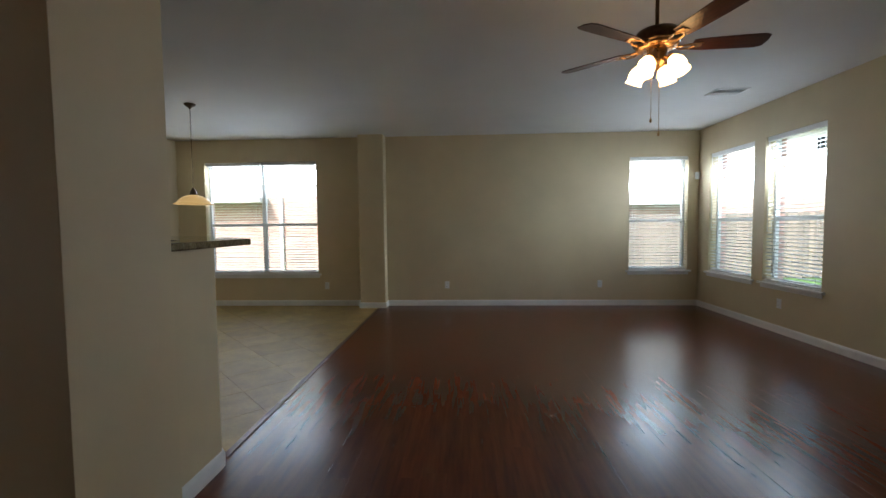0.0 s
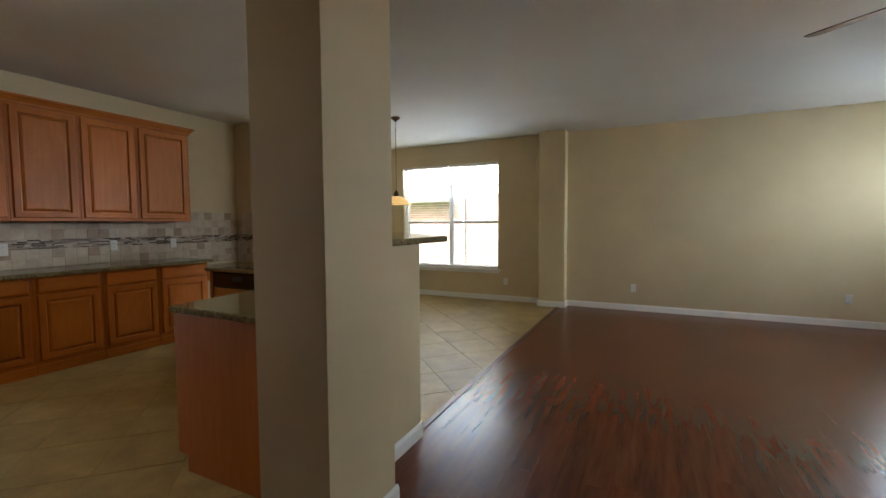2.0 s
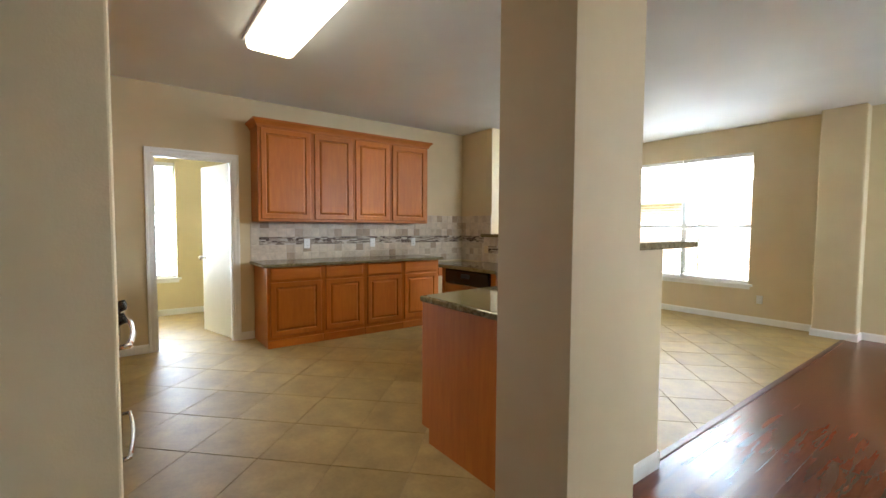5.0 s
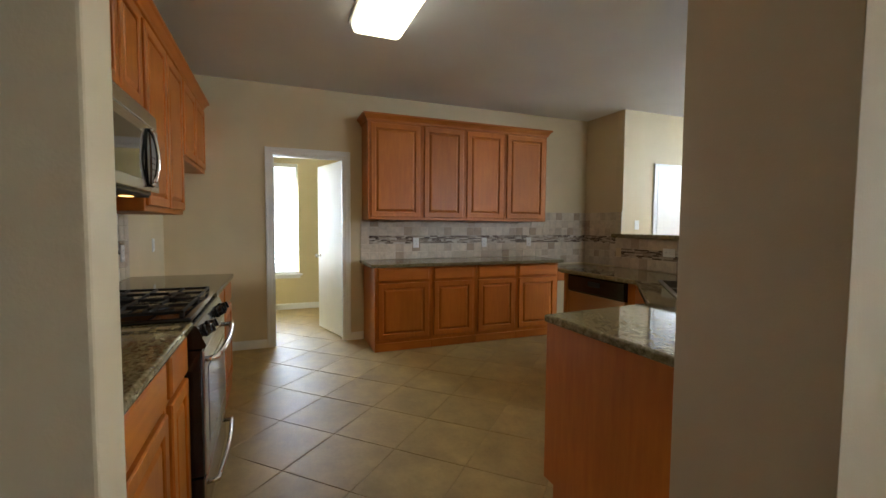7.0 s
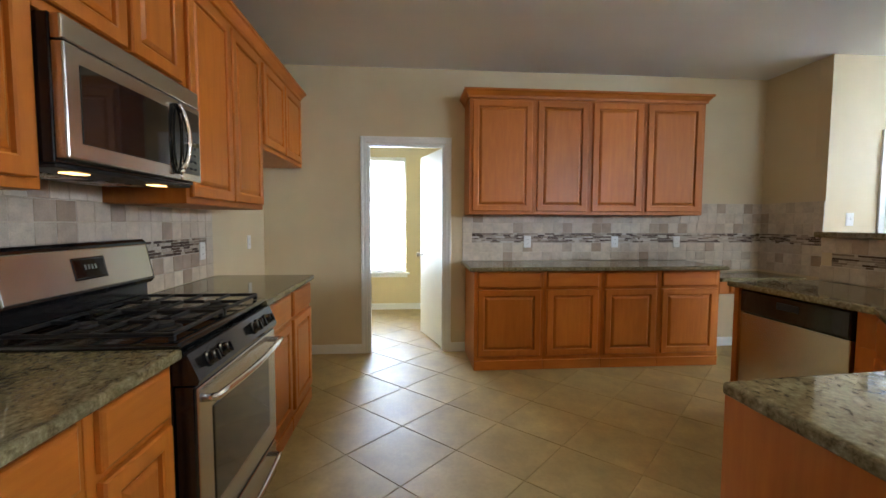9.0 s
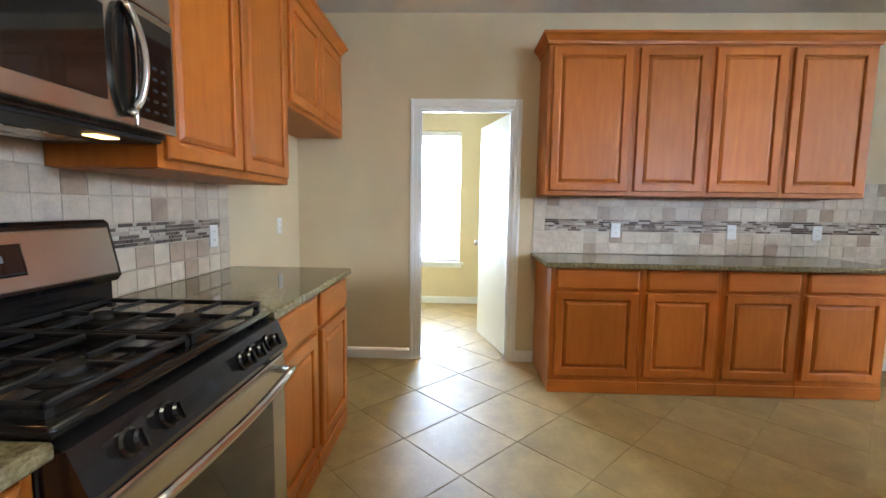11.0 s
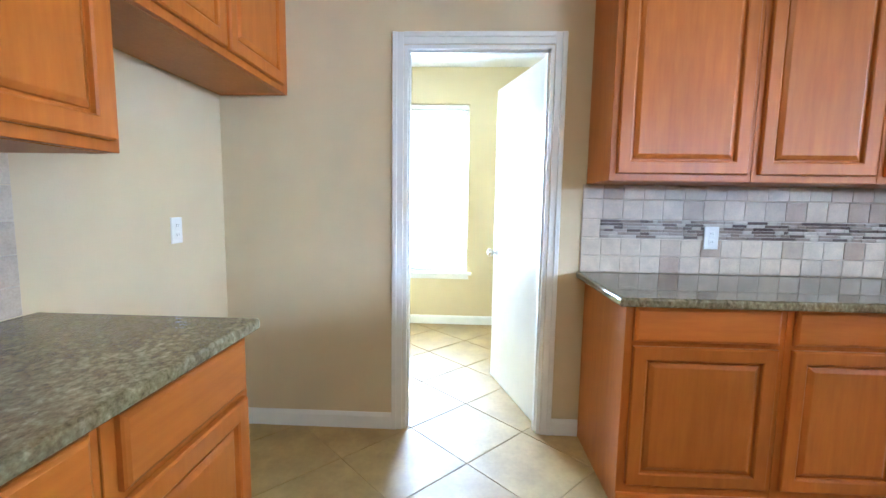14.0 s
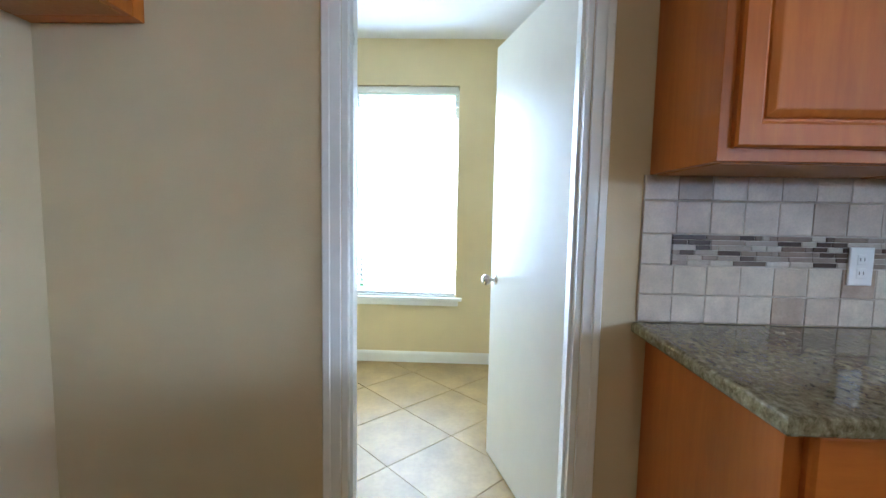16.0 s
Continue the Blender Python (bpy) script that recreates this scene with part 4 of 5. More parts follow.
    for i in range(4):
        box(bm, w / 2 - 0.032 + i * 0.017, w / 2 - 0.022 + i * 0.017, -0.0095, -0.0088, 0.078, 0.096)
    led = part("clock_digits", bm, M_LED, bg)
    led.matrix_local = pose(0, -0.1495, 1.034, -11.6, 0, 0)
    return r


range_cooker()


# ---- microwave ----
def microwave():
    w = M0 - M1 - 0.006
    m = thing("microwave", ms @ pose(-M0 + 0.003, -0.025, 1.455), "over-the-range microwave in stainless steel with black sides", "microwave")
    h = 0.408
    part("body", B(0, w, -0.375, -0.01, 0, h, 0.003), M_BLACK, m)
    part("vent_grille", B(0.0, w, -0.408, -0.376, h - 0.072, h - 0.002, 0.006, seg=2), M_STEEL, m, "brushed steel vent panel")
    dr = part("door", B(0.0, w * 0.78, -0.412, -0.376, 0.012, h - 0.076, 0.006, seg=2), M_STEEL, m, "stainless steel door")
    part("window", B(0.055, w * 0.66, -0.4145, -0.4121, 0.06, h - 0.125, 0.001), M_BGLASS, dr, "dark door window")
    cp = part("control_panel", B(w * 0.783, w, -0.412, -0.376, 0.012, h - 0.076, 0.006, seg=2), M_STEEL, m, "stainless steel control panel frame")
    part("keypad", B(w * 0.80, w - 0.016, -0.4145, -0.4121, 0.04, h - 0.10, 0.001), M_BGLASS, cp, "black keypad glass")
    bm = bmesh.new()
    for i in range(5):
        for j in range(3):
            box(bm, w * 0.82 + j * 0.035, w * 0.82 + j * 0.035 + 0.018, -0.4152, -0.4146, 0.06 + i * 0.03, 0.068 + i * 0.03)
    tagged(part("key_marks", bm, M_IRON, cp), kind="stuff")
    hx, hz = w * 0.725, h * 0.42
    oval = [(hx + 0.040 * math.cos(t), hz + 0.142 * math.sin(t)) for t in [2 * math.pi * i / 32 for i in range(32)]]
    bm = bmesh.new()
    back = [bm.verts.new((x, -0.4125, z)) for x, z in oval]
    mid = [bm.verts.new((x, -0.421, z)) for x, z in oval]
    dish = [bm.verts.new((hx + (x - hx) * 0.72, -0.4165, hz + (z - hz) * 0.85)) for x, z in oval]
    for lo_, up_ in ((back, mid), (mid, dish)):
        for i in range(32):
            bm.faces.new((lo_[i], lo_[(i + 1) % 32], up_[(i + 1) % 32], up_[i]))
    bm.faces.new(dish)
    bmesh.ops.recalc_face_normals(bm, faces=bm.faces[:])
    part("handle_recess", bm, M_BLACK, dr, "black oval handle recess")
    pts = [(hx + 0.034 * math.cos(t), -0.428 - 0.022 * math.cos(t) ** 2, hz + 0.135 * math.sin(t)) for t in [math.pi * (i / 16 - 0.5) for i in range(17)]]
    part("handle", tube(bmesh.new(), pts, 0.010, 10), M_CHROME, dr, "chrome bowed handle", True)
    part("underside", B(0.01, w - 0.01, -0.37, -0.02, -0.012, -0.0005, 0.003), M_IRON, m)
    for x in (0.16, w - 0.16):
        part("cooktop_lamp", B(x - 0.035, x + 0.035, -0.33, -0.285, -0.0165, -0.0125, 0.001), M_COOKLAMP, m, "lit cooktop lamp")
    for x in (0.10, w / 2 + 0.04):
        part("grease_filter", B(x, x + 0.24, -0.22, -0.06, -0.0155, -0.0125, 0.001), M_NICKEL, m)
    return m


microwave()


# ---- wall plates ----
def plate(m, kind, label):
    """A cover plate on a wall; local -y points into the room."""
    p = thing(kind, m, label, "switch" if kind == "light_switch" else "outlet", "wall plates")
    part("cover", rings(bmesh.new(), -0.036, 0.036, -0.058, 0.058, [(0, 0.0), (0, -0.004), (0.003, -0.006)]), M_PLASTIC, p)
    if kind == "light_switch":
        part("toggle", B(-0.006, 0.006, -0.016, -0.006, -0.004, 0.014, 0.002), M_PLASTIC, p)
    else:
        for z in (-0.021, 0.021):
            s = part("socket", B(-0.014, 0.014, -0.0078, -0.0061, z - 0.015, z + 0.015, 0.0008), M_PLASTIC, p)
            bm = bmesh.new()
            for x in (-0.006, 0.006):
                box(bm, x - 0.001, x + 0.001, -0.0083, -0.0079, z - 0.004, z + 0.006)
            part("slots", bm, M_DARKSLOT, s)
    return p


WP = "white plastic outlet plate on the tiled backsplash"
for y in (1.465, 2.37, 3.03):
    plate(pose(WEST + 0.0135, y, 1.100, 0, 0, 90), "wall_outlet", WP)
plate(pose(-4.60, SOUTH + 0.0135, 1.098, 0, 0, 180), "wall_outlet", WP)
plate(pose(-5.46, SOUTH + 0.0005, 1.116, 0, 0, 180), "wall_outlet", "white plastic outlet plate on the bare wall")
for x, z in ((1.80, 0.35), (-0.66, 0.34), (-2.66, 0.335)):
    plate(pose(x, NORTH - 0.0005, z), "wall_outlet", "white plastic outlet plate low on the tan wall")
plate(pose(EAST - 0.0005, 4.93, 0.35, 0, 0, -90), "wall_outlet", "white plastic outlet plate low under the window")
plate(pose(-5.165 + 0.0005, 4.20, 1.33, 0, 0, 90), "light_switch", "white plastic light switch beside the nook door")
plate(pose(-3.70, 3.066 - 0.0135, 1.085, 0, 90, 0), "wall_outlet", "white plastic outlet plate set sideways in the bar tiles")

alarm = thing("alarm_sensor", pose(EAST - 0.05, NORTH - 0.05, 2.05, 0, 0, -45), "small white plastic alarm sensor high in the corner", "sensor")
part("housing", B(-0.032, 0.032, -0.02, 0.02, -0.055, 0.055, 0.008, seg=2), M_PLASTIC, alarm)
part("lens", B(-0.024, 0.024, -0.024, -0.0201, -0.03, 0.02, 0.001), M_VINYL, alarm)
bracket = thing("rod_bracket", pose(LWEST, -0.70, 1.70, 0, 0, 90), "white wall bracket with a short rod end in the laundry", "bracket")
part("wall_plate", B(-0.05, 0.05, -0.012, 0, -0.07, 0.07, 0.003), M_TRIM, bracket)
part("arm", tube(bmesh.new(), [(0, -0.012, 0.02), (0.0, -0.10, 0.03), (0.0, -0.14, 0.02)], 0.014, 12), M_TRIM, bracket)


# ---- ceiling things ----
def register(m, w, h, slats, label):
    v = thing("ceiling_vent", m, label, "vent", "ceiling vents")
    bm = bmesh.new()
    for a, b, c, d in ((-w / 2, w / 2, -h / 2, -h / 2 + 0.025), (-w / 2, w / 2, h / 2 - 0.025, h / 2), (-w / 2, -w / 2 + 0.025, -h / 2 + 0.025, h / 2 - 0.025), (w / 2 - 0.025, w / 2, -h / 2 + 0.025, h / 2 - 0.025)):
        box(bm, a, b, c, d, -0.010, -0.0005, 0.002)
    part("frame", bm, M_PLASTIC, v)
    part("backing", B(-w / 2 + 0.025, w / 2 - 0.025, -h / 2 + 0.025, h / 2 - 0.025, -0.002, -0.0005), M_DARKSLOT, v)
    for i in range(slats):
        y = -h / 2 + 0.03 + (h - 0.06) * (i + 0.5) / slats
        s = part("slat", B(-w / 2 + 0.025, w / 2 - 0.025, -0.0055, 0.0055, -0.0008, 0.0008), M_PLASTIC, v)
        s.matrix_local = pose(0, y, -0.008, 40 if i < slats / 2 else -40, 0, 0)
    return v


register(pose(2.55, 4.74, CEIL, 0, 0, 0), 0.36, 0.26, 9, "white louvred ceiling air register")
register(pose(-3.95, 3.85, CEIL, 0, 0, 20), 0.34, 0.17, 7, "white louvred ceiling air register")

box_light = thing("ceiling_light", pose(-3.54, 0.61, CEIL), "long lit fluorescent ceiling light with a wrapped white diffuser", "ceiling light")
# pan reaches past the diffuser to keep its light off the ceiling
part("base_pan", B(-0.625, 0.625, -0.195, 0.195, -0.03, -0.0005, 0.004), M_PLASTIC, box_light)
bm = prism(bmesh.new(), [(-0.61, -0.18), (0.61, -0.18), (0.61, 0.18), (-0.61, 0.18)], -0.105, -0.0305)
es = [e for e in bm.edges if abs(e.verts[0].co.z - e.verts[1].co.z) > 0.01 or e.verts[0].co.z < -0.1 and e.verts[1].co.z < -0.1]
bmesh.ops.bevel(bm, geom=es, offset=0.045, segments=4, affect="EDGES", profile=0.5)
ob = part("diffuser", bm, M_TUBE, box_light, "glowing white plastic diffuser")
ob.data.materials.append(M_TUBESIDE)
# downward faces keep the full glow, the sides get the lowered one
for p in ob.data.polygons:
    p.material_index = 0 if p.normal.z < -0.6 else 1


def pendant(x, y):
    p = thing("pendant_lamp", pose(x, y, CEIL), "bronze pendant lamp with a lit amber glass bowl shade", "pendant lamp")
    part("canopy", lathe(bmesh.new(), [(0.062, -0.0005), (0.062, -0.012), (0.045, -0.030), (0.018, -0.045), (0.010, -0.060)], 24), M_BRONZE, p, "", True)
    bm = bmesh.new()
    n = 34
    for i in range(n):
        z = -0.06 - (0.98 - 0.06) * (i + 0.5) / n
        a = 0.0 if i % 2 else math.pi / 2
        pts = [(0.006 * math.cos(t) * math.cos(a), 0.006 * math.cos(t) * math.sin(a), z + 0.018 * math.sin(t)) for t in [2 * math.pi * k / 8 for k in range(9)]]
        tube(bm, pts, 0.0018, 5)
    part("chain", bm, M_BRONZE, p)
    part("socket_cup", lathe(bmesh.new(), [(0.008, -0.97), (0.014, -0.985), (0.030, -1.01), (0.040, -1.05), (0.044, -1.062)], 24), M_BRONZE, p, "", True)
    prof = [(0.045, -1.060), (0.085, -1.070), (0.130, -1.095), (0.160, -1.125), (0.180, -1.150), (0.215, -1.165), (0.213, -1.170), (0.176, -1.156), (0.155, -1.131), (0.125, -1.101), (0.080, -1.077), (0.040, -1.068)]
    part("shade", lathe(bmesh.new(), prof, 40), M_PENDGLASS, p, "lit amber alabaster glass bowl", True)
    return p


pendant(-3.57, 4.68)


def ceiling_fan(x, y, turn):
    f = thing("ceiling_fan", pose(x, y, CEIL - 0.05, 0, 0, turn) @ Matrix.Scale(0.93, 4), "bronze ceiling fan with dark wooden blades and four lit glass shades", "ceiling fan")
    part("canopy", lathe(bmesh.new(), [(0.070, 0.0563), (0.072, 0.037), (0.060, 0.012), (0.030, -0.008), (0.014, -0.013)], 28), M_BRONZE, f, "", True)
    part("downrod", tube(bmesh.new(), [(0, 0, -0.005), (0, 0, -0.25)], 0.012, 12), M_BRONZE, f)
    part("motor_housing", lathe(bmesh.new(), [(0.02, -0.235), (0.075, -0.245), (0.125, -0.265), (0.145, -0.295), (0.147, -0.335), (0.130, -0.350), (0.085, -0.362)], 36), M_BRONZE, f, "antique bronze motor housing", True)
    part("trim_ring", lathe(bmesh.new(), [(0.128, -0.351), (0.132, -0.358), (0.118, -0.370), (0.080, -0.376)], 36), M_BRASS, f, "pierced brass trim ring", True)
    part("light_hub", lathe(bmesh.new(), [(0.060, -0.362), (0.062, -0.400), (0.050, -0.430), (0.055, -0.450), (0.045, -0.485), (0.020, -0.500), (0.006, -0.515)], 28), M_BRASS, f, "brass light hub", True)
    for i in range(5):
        a = 72 * i
        bm = tube(bmesh.new(), [(0.10, 0, -0.362), (0.15, 0.028, -0.372), (0.205, 0.034, -0.368), (0.24, 0.0, -0.364)], 0.007, 8)
        tube(bm, [(0.10, 0, -0.362), (0.15, -0.028, -0.372), (0.205, -0.034, -0.368), (0.24, 0.0, -0.364)], 0.007, 8)
        box(bm, 0.215, 0.275, -0.035, 0.035, -0.366, -0.361, 0.002)
        iron = part("blade_iron", bm, M_BRASS, f, "scrolled brass blade iron")
        iron.matrix_local = pose(0, 0, 0, 0, 0, a)
        bm = bmesh.new()
        out = [(0.215, -0.052), (0.30, -0.062), (0.50, -0.069), (0.62, -0.070), (0.655, -0.055), (0.665, 0.0), (0.655, 0.055), (0.62, 0.070), (0.50, 0.069), (0.30, 0.062), (0.215, 0.052)]
        prism(bm, out, -0.003, 0.003)
        blade = part("blade", bm, M_BLADE, f, "dark cherry wooden blade")
        blade.matrix_local = pose(0, 0, -0.358, 0, 0, a) @ pose(0, 0, 0, -11, 0, 0)
    for i in range(4):
        a = 45 + 90 * i
        bm = tube(bmesh.new(), [(0.045, 0, -0.435), (0.075, 0, -0.450), (0.095, 0, -0.445)], 0.010, 10)
        lathe(bm, [(0.018, 0.0), (0.024, -0.012), (0.024, -0.03)], 18, "z", (0.095, 0, -0.435))
        arm = part("light_arm", bm, M_BRASS, f, "brass light arm")
        arm.matrix_local = pose(0, 0, 0, 0, 0, a)
        prof = [(0.022, 0.0), (0.036, -0.015), (0.052, -0.045), (0.055, -0.075), (0.048, -0.10), (0.056, -0.125), (0.053, -0.125), (0.045, -0.10), (0.050, -0.072), (0.030, -0.02)]
        sh = part("glass_shade", lathe(bmesh.new(), prof, 24), M_FANGLASS, f, "lit frosted tulip glass shade", True)
        sh.matrix_local = pose(0, 0, 0, 0, 0, a) @ pose(0.10, 0, -0.452, 0, -28, 0)
    for x0, l in ((0.025, 0.42), (-0.025, 0.33)):
        bm = tube(bmesh.new(), [(x0, 0.02, -0.480), (x0, 0.02, -0.480 - l)], 0.0013, 6)
        lathe(bm, [(0.002, 0.0), (0.007, -0.012), (0.008, -0.022), (0.004, -0.032)], 10, "z", (x0, 0.02, -0.48 - l))
        part("pull_chain", bm, M_BRASS, f, "thin pull chain with a bronze fob")
    return f


ceiling_fan(0.805, 2.50, -5)


# ---- outdoors ----
solid("ground", B(-160, 160, -160, 160, -0.45, -0.25), M_GRASS, "mown green lawn", "ground")


def house(m, w, depth, label):
    h = thing("neighbour_house", m, label, "house")
    part("wall", B(0, w, 0, depth, -0.25, 2.25), M_BRICK, h, "pinkish red brick lower wall")
    bm = bmesh.new()
    for i in range(18):
        z = 2.2505 + i * 0.15
        box(bm, 0.02, w - 0.02, 0.02 - 0.012 * (i % 2 == 0), depth, z, z + 0.1495)
    part("siding", bm, M_SIDING, h, "white lap siding")
    bm = prism(bmesh.new(), [(-0.5, -0.5), (w + 0.5, -0.5), (w + 0.5, depth + 0.5), (-0.5, depth + 0.5)], 4.951, 5.05)
    part("eave", bm, M_SIDING, h)
    bm = bmesh.new()
    v = [bm.verts.new(p) for p in ((-0.5, -0.5, 5.051), (w + 0.5, -0.5, 5.051), (w + 0.5, depth + 0.5, 5.051), (-0.5, depth + 0.5, 5.051), (2, depth / 2, 7.6), (w - 2, depth / 2, 7.6))]
    for f in ((0, 1, 5, 4), (1, 2, 5), (2, 3, 4, 5), (3, 0, 4), (3, 2, 1, 0)):
        bm.faces.new([v[i] for i in f])
    part("roof", bm, M_ROOF, h)
    part("downspout", B(w * 0.36, w * 0.36 + 0.09, -0.09, -0.001, -0.25, 2.2), M_SIDING, h, "white downspout")
    bm = prism(bmesh.new(), [(-0.2, -0.6), (w * 0.33, -0.6), (w * 0.33, 0.0), (-0.2, 0.0)], 2.05, 2.20)
    part("porch_roof", bm, M_SIDING, h, "white porch eave")
    part("meter_box", B(w * 0.56, w * 0.56 + 0.25, -0.12, -0.001, 0.55, 1.0, 0.01), M_NICKEL, h, "grey utility meter box")
    for x in (0.50, 0.53):
        part("vent_cap", lathe(bmesh.new(), [(0.05, 0.0), (0.05, -0.06), (0.03, -0.07)], 14, "y", (w * x, -0.001, 2.62)), M_IRON, h)
    win = part("window", B(w * 0.70, w * 0.70 + 0.9, -0.02, 0.01, 3.4, 4.6), M_BGLASS, h)
    bm = bmesh.new()
    for a, b, c, d in ((-0.06, 0.96, 3.34, 3.40), (-0.06, 0.96, 4.6, 4.66), (-0.06, 0.0, 3.4, 4.6), (0.9, 0.96, 3.4, 4.6)):
        box(bm, w * 0.70 + a, w * 0.70 + b, -0.04, 0.005, c, d)
    part("frame", bm, M_VINYL, win)
    return h


house(pose(-10.2, 12.3, 0), 12.0, 8.0, "two-storey neighbour house of pink brick and white siding")
house(pose(5.5, 17.0, 0), 11.0, 8.0, "two-storey neighbour house of brick and siding behind the fence")


def fence(x0, y0, x1, y1, label):
    a, b = Vector((x0, y0, 0)), Vector((x1, y1, 0))
    length = (b - a).length
    turn = math.degrees(math.atan2(y1 - y0, x1 - x0))
    f = thing("fence", pose(x0, y0, -0.25, 0, 0, turn), label, "fence")
    first = None
    for i in range(int(length / 0.148)):
        if first is None:
            first = part("board", B(0, 0.14, 0, 0.018, 0.03, 1.83, 0.002), M_FENCE, f)
            ob = first
        else:
            ob = new("board", first.data)
            ob.parent = f
        ob.matrix_local = pose(i * 0.148, random.uniform(-0.004, 0.004), random.uniform(-0.015, 0.015), 0, random.uniform(-0.3, 0.3), 0)
    for z in (0.35, 1.0, 1.6):
        part("rail", B(0, length, 0.02, 0.06, z, z + 0.09), M_FENCE, f)
    for i in range(int(length / 2.4) + 1):
        part("post", B(i * 2.4, i * 2.4 + 0.09, 0.06, 0.15, 0.0, 1.8), M_FENCE, f)
    return f


fence(1.9, 12.0, 13.0, 12.0, "weathered grey wooden privacy fence")
fence(13.0, 12.0, 13.0, -3.0, "weathered grey wooden privacy fence along the lawn")
fence(-13.5, -5.0, -13.5, 6.0, "weathered grey wooden privacy fence beyond the laundry")


def tree(x, y, h, spread, seed, label):
    rnd = random.Random(seed)
    t = thing("tree", pose(x, y, -0.26), label, "tree")
    bm = tube(bmesh.new(), [(0, 0, 0), (0.05, 0.02, h * 0.25), (-0.04, 0.05, h * 0.5), (0.03, 0.0, h * 0.75)], 0.11, 9)
    for v in bm.verts:
        k = 1.15 - 0.9 * v.co.z / h
        v.co.x, v.co.y = v.co.x * k, v.co.y * k
    for i in range(7):
        a, z = rnd.uniform(0, 6.28), h * rnd.uniform(0.35, 0.7)
        tube(bm, [(0, 0, z), (0.4 * spread * math.cos(a), 0.4 * spread * math.sin(a), z + h * 0.10), (0.75 * spread * math.cos(a), 0.75 * spread * math.sin(a), z + h * 0.22)], 0.03, 6)
    part("trunk", bm, M_BARK, t)
    verts, faces = [], []
    for _ in range(90):
        a, rr, z = rnd.uniform(0, 6.28), spread * math.sqrt(rnd.random()), h * rnd.uniform(0.42, 1.0)
        rr *= 1.0 - 0.5 * abs(z / h - 0.65) / 0.35
        cx, cy = rr * math.cos(a), rr * math.sin(a)
        for _ in range(45):
            p = Vector((cx, cy, z)) + Vector((rnd.gauss(0, 0.16), rnd.gauss(0, 0.16), rnd.gauss(0, 0.13))) * spread * 0.6
            u = Vector((rnd.gauss(0, 1), rnd.gauss(0, 1), rnd.gauss(0, 1))).normalized()
            w = u.cross(Vector((rnd.gauss(0, 1), rnd.gauss(0, 1), rnd.gauss(0, 1)))).normalized()
            s = rnd.uniform(0.05, 0.09)
            k = len(verts)
            verts += [p - u * s, p + w * s * 0.45, p + u * s, p - w * s * 0.45]
            faces.append((k, k + 1, k + 2, k + 3))
    me = bpy.data.meshes.new("crown")
    me.from_pydata(verts, [], faces)
    me.materials.append(M_LEAF)
    c = new("crown", me)
    c.parent = t
    return t


tree(15.5, 8.5, 3.6, 1.7, 3, "small leafy green tree behind the fence")
tree(16.5, 12.5, 4.2, 2.0, 5, "leafy green tree behind the fence")
tree(15.0, 4.5, 3.2, 1.5, 8, "small leafy green tree behind the fence")


# ---- backsplash pieces ----
def splash(name, m, length, rows_, band, left_border, label, skip=()):
    """Tiles on a wall; local x along it, the room towards -y. rows_: (z0, z1, x0, x1); band: (z0, z1, x0, x1)."""
    s = thing(name, m, label, "backsplash", kind="structure")
    bm = bmesh.new()
    for z0, z1, x0, x1 in rows_:
        box(bm, x0 + 0.001, x1 - 0.001, -0.0092, -0.0006, z0, z1)
    if band:
        box(bm, band[2] + 0.001, band[3] - 0.001, -0.0092, -0.0006, band[0] - 0.002, band[1] + 0.002)
    part("grout", bm, M_SGROUT, s)
    shared = {}
    pitch = 0.1005
    for z0, z1, x0, x1 in rows_:
        n = max(1, int(round((x1 - x0) / pitch)))
        step = (x1 - x0) / n
        for i in range(n):
            key = (round(step, 4), round(z1 - z0, 4))
            if key not in shared:
                ob = part("tile", rings(bmesh.new(), 0.0012, step - 0.0012, 0.0012, z1 - z0 - 0.0012, [(0, -0.004), (0, -0.0098), (0.002, -0.0112)]), M_SPLASH, s)
                shared[key] = ob.data
            else:
                ob = new("tile", shared[key])
                ob.parent = s
            ob.matrix_local = pose(x0 + i * step, random.uniform(-0.0006, 0.0006), z0, random.uniform(-0.2, 0.2), 0, random.uniform(-0.2, 0.2))
    if band:
        z0, z1, x0, x1 = band
        bm = bmesh.new()
        n = 6
        hgt = (z1 - z0) / n
        for r in range(n):
            x = x0
            while x < x1 - 0.01:
                l = min(random.choice((0.022, 0.045, 0.045, 0.07, 0.07, 0.10)), x1 - x)
                if l > 0.012:
                    rings(bm, x + 0.001, x + l - 0.001, z0 + r * hgt + 0.001, z0 + (r + 1) * hgt - 0.001, [(0, -0.004), (0, -0.0105), (0.001, -0.0118)])
                x += l
        tagged(part("mosaic_band", bm, M_MOSAIC, s, "band of thin dark and pale glass mosaic strips"), kind="stuff")
    return s


SPL = "tumbled travertine tile backsplash with a dark mosaic strip"
W0 = 0.81
lo = [(0.912, 0.998, W0, 3.955), (1.000, 1.090, W0, 3.955)]
hi = [(1.188, 1.288, W0, 3.955), (1.290, 1.364, W0, 3.062), (1.290, 1.390, 3.065, 3.955), (1.392, 1.492, 3.065, 3.955)]
splash("backsplash_west", mw_, 3.17, lo + hi + [(1.092, 1.186, W0, 0.903)] + [(0.812, 0.910, 3.135, 3.955)], (1.092, 1.186, 0.905, 3.955), True, SPL)
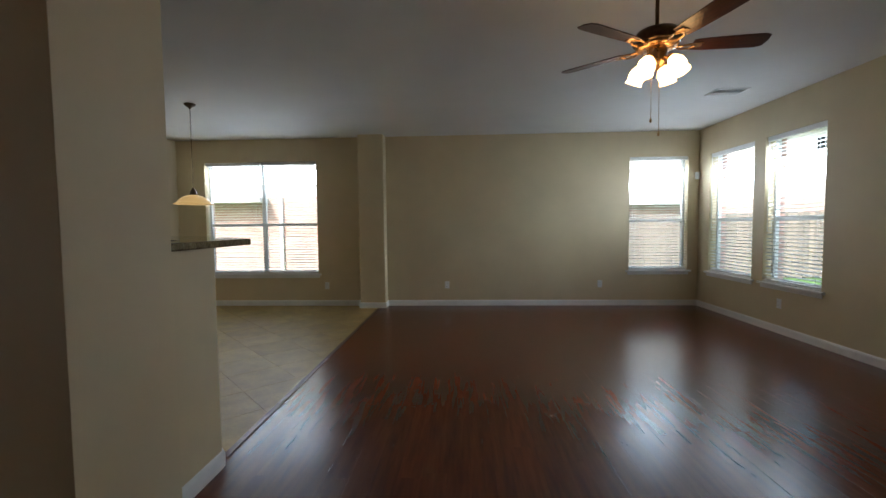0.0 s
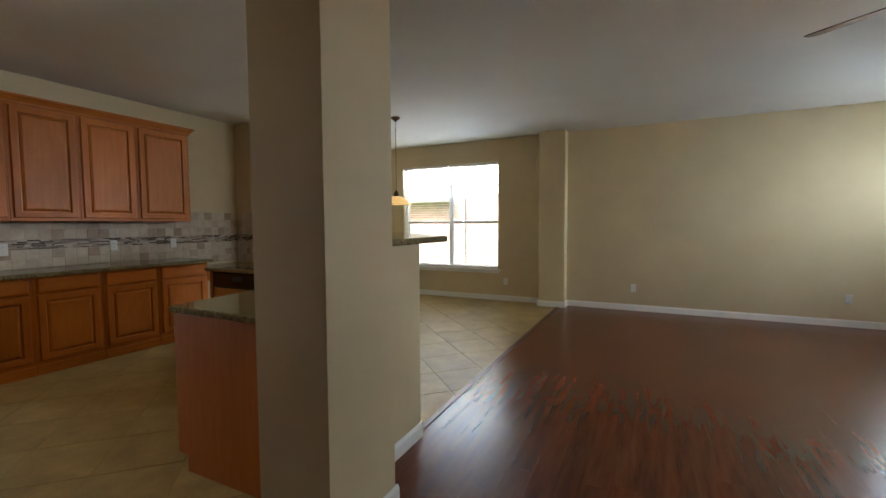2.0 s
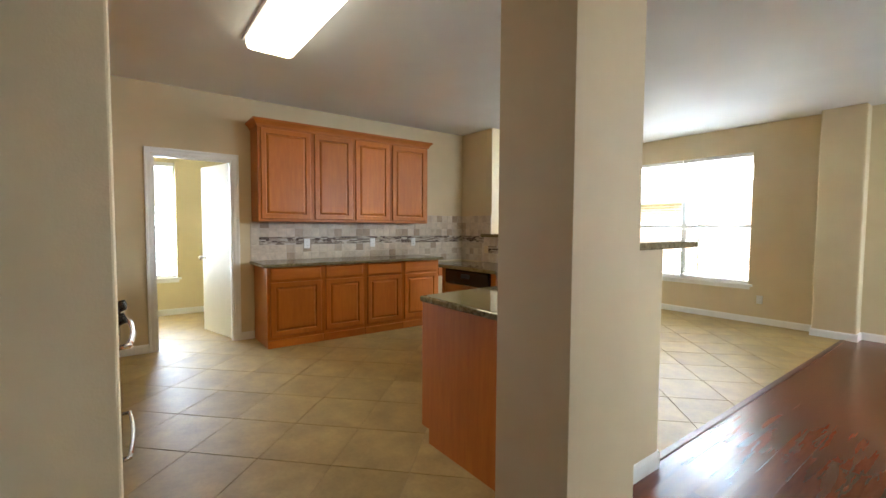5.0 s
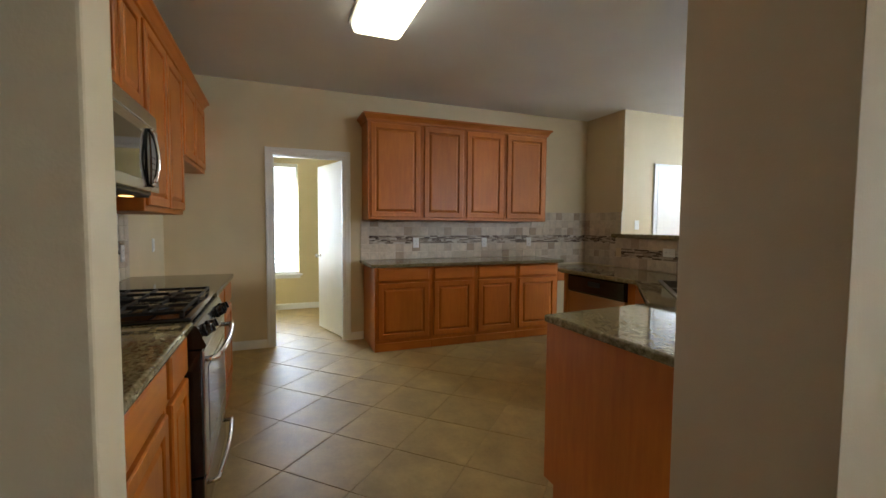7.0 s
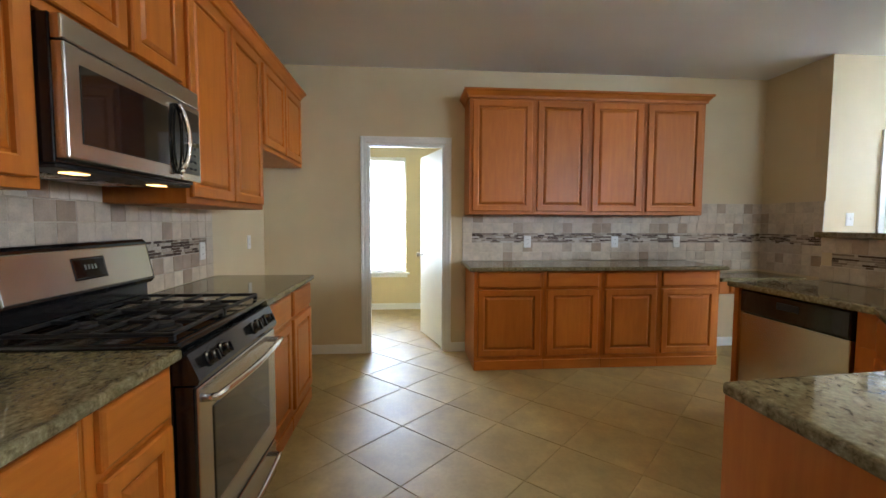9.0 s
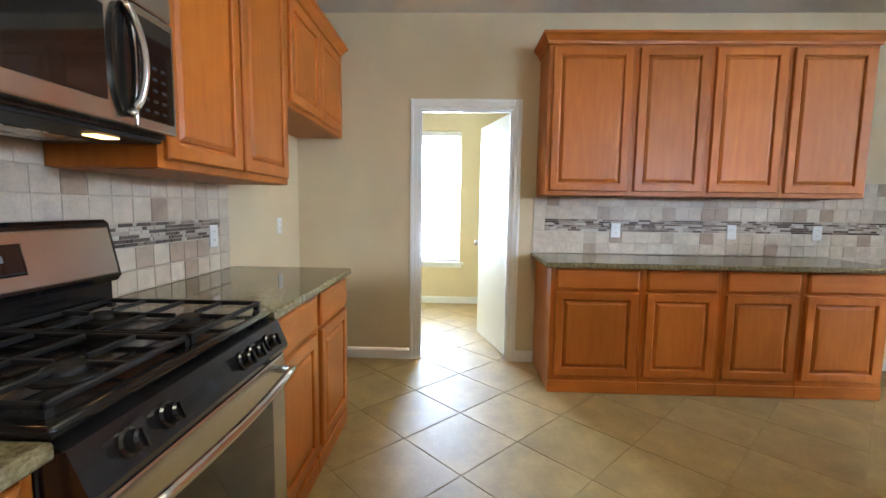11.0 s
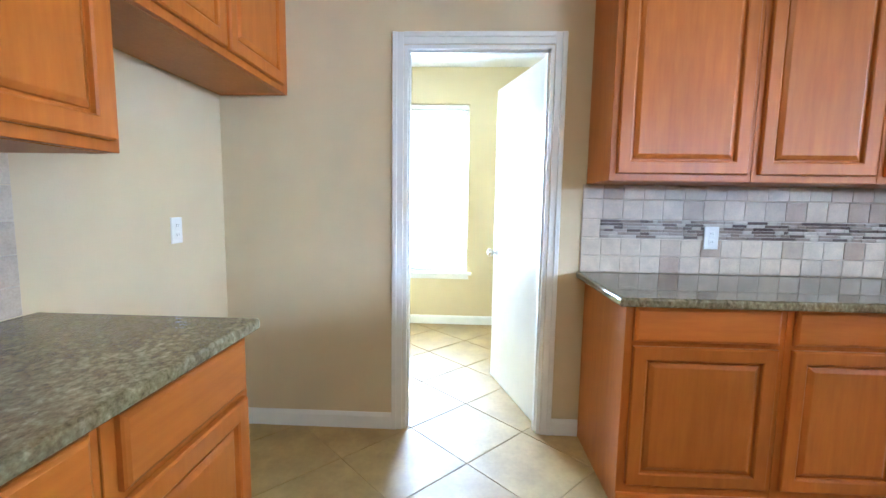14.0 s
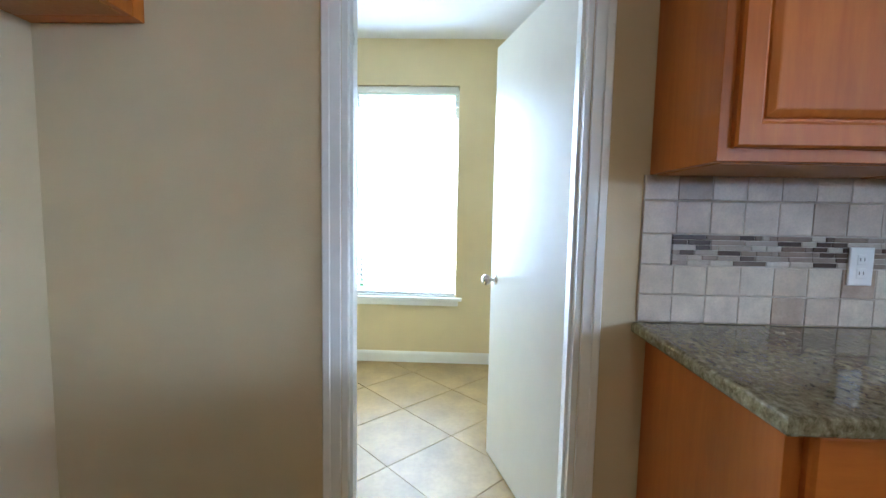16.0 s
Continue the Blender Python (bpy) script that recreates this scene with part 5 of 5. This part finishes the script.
splash("backsplash_south", ms, 2.97, [(0.912, 0.998, 1.94, 4.765), (1.000, 1.090, 1.94, 4.765), (1.188, 1.288, 1.94, 4.765), (1.290, 1.376, 1.94, 4.765), (1.092, 1.186, 4.667, 4.765), (1.378, 1.45, 2.955, 3.71)],
       (1.092, 1.186, 1.94, 4.665), True, SPL + " behind the range")
splash("backsplash_return", pose(WEST, 3.96, 0), 0.68, [(0.812, 0.902, 0.013, 0.685), (0.904, 0.998, 0.013, 0.685), (1.000, 1.090, 0.013, 0.685), (1.188, 1.288, 0.013, 0.685), (1.290, 1.390, 0.013, 0.685), (1.392, 1.492, 0.013, 0.685)],
       (1.092, 1.186, 0.013, 0.685), True, SPL + " beside the desk")
splash("backsplash_bar", pose(-4.33, 3.07, 0), 1.45, [(0.912, 1.012, 0.0, 1.40), (1.100, 1.198, 0.0, 1.40)], (1.014, 1.098, 0.08, 1.40), True, SPL + " under the raised bar")
splash("backsplash_sink", pose(-2.923, 3.069, 0, 0, 0, -45.9), 1.55, [(0.912, 1.012, 0.01, 1.55), (1.100, 1.198, 0.01, 1.55)], (1.014, 1.098, 0.01, 1.55), True, SPL + " behind the corner sink")


# ---- floor pieces ----
def clip(poly, inside, cut):
    out = []
    for i, p in enumerate(poly):
        q = poly[(i + 1) % len(poly)]
        a, b = inside(p), inside(q)
        if a:
            out.append(p)
        if a != b:
            out.append(cut(p, q))
    return out


def clip_box(poly, x0, x1, y0, y1):
    for axis, value, sign in ((0, x0, 1), (0, x1, -1), (1, y0, 1), (1, y1, -1)):
        def cut(p, q):
            t = (value - p[axis]) / (q[axis] - p[axis])
            return (p[0] + t * (q[0] - p[0]), p[1] + t * (q[1] - p[1]))
        poly = clip(poly, lambda p: (p[axis] - value) * sign >= 0, cut)
        if len(poly) < 3:
            return []
    return poly


def area(poly):
    return abs(sum(p[0] * q[1] - q[0] * p[1] for p, q in zip(poly, poly[1:] + poly[:1]))) / 2


def floor_tiles(parent, x0, x1, y0, y1):
    side, gap = 0.438, 0.004
    half = side / math.sqrt(2)
    whole = None
    for i in range(-14, 15):
        for j in range(-14, 15):
            cx, cy = -4.312 + (i - j) * half, 0.238 + half + (i + j) * half
            h = half - gap * 0.707
            poly = clip_box([(cx, cy - h), (cx + h, cy), (cx, cy + h), (cx - h, cy)], x0, x1, y0, y1)
            if len(poly) < 3 or area(poly) < 0.004:
                continue
            full = len(poly) == 4 and abs(area(poly) - 2 * h * h) < 1e-6
            if full and whole is not None:
                ob = new("tile", whole)
                ob.parent = parent
            else:
                pts = [(p[0] - cx, p[1] - cy) for p in poly]
                bm = bmesh.new()
                k = len(pts)
                base = [bm.verts.new((x, y, -0.0045)) for x, y in pts]
                mid = [bm.verts.new((x, y, -0.0010)) for x, y in pts]
                sx, sy = sum(p[0] for p in pts) / k, sum(p[1] for p in pts) / k
                top = [bm.verts.new((x + (sx - x) * 0.010, y + (sy - y) * 0.010, 0.0)) for x, y in pts]
                for a, b in ((base, mid), (mid, top)):
                    for q in range(k):
                        bm.faces.new((a[q], a[(q + 1) % k], b[(q + 1) % k], b[q]))
                bm.faces.new(top)
                ob = part("tile", bm, M_TILE, parent)
                if full:
                    whole = ob.data
            ob.matrix_local = pose(cx, cy, random.uniform(-0.0006, 0.0002))


floor_tiles(kitchen_floor, LWEST, STRIP, SOUTH, NORTH)


def plank_mesh(bm, x, y, w, l, rnd):
    """One hand-scraped board: eased long edges and shallow hollows along its length."""
    e = min(0.003, w * 0.1)
    xs = [0, e, w * 0.26, w * 0.5, w * 0.74, w - e, w]
    zs = [-0.0004, 0.0] + [rnd.uniform(-0.0003, 0.0002) for _ in range(3)] + [0.0, -0.0004]
    prof = [(0, -0.006)] + list(zip(xs, zs)) + [(w, -0.006)]
    ends = [[bm.verts.new((x + px, yy, pz)) for px, pz in prof] for yy in (y, y + l)]
    k = len(prof)
    for i in range(k):
        bm.faces.new((ends[0][(i + 1) % k], ends[0][i], ends[1][i], ends[1][(i + 1) % k]))
    bm.faces.new(ends[0])
    bm.faces.new(ends[1][::-1])
    return bm


def floor_planks(parent, x0, x1, y0, y1):
    width = 0.127
    rnd = random.Random(11)
    x = x0
    made = 0
    rest = bmesh.new()
    shared = {}
    while x < x1 - 0.01:
        w = min(width, x1 - x)
        y = y0 - rnd.uniform(0, 0.9)
        while y < y1:
            l = rnd.choice((0.6, 0.9, 1.2, 1.2, 1.5, 1.8))
            a, b = max(y, y0), min(y + l, y1)
            y += l
            if b - a < 0.05:
                continue
            if a > -0.3 and made < 300:
                key = (round(w, 3), round(b - a, 3))
                if key not in shared:
                    ob = part("plank", plank_mesh(bmesh.new(), 0, 0, w, b - a, rnd), M_HARD, parent)
                    shared[key] = ob.data
                else:
                    ob = new("plank", shared[key])
                    ob.parent = parent
                ob.matrix_local = pose(x, a, 0, 0, rnd.uniform(-0.05, 0.05), 0)
                made += 1
            else:
                plank_mesh(rest, x, a, w, b - a, rnd)
        x += w
    tagged(part("planks", rest, M_HARD, parent), kind="stuff")


floor_planks(wood_floor, STRIP, EAST, -7.6, NORTH)
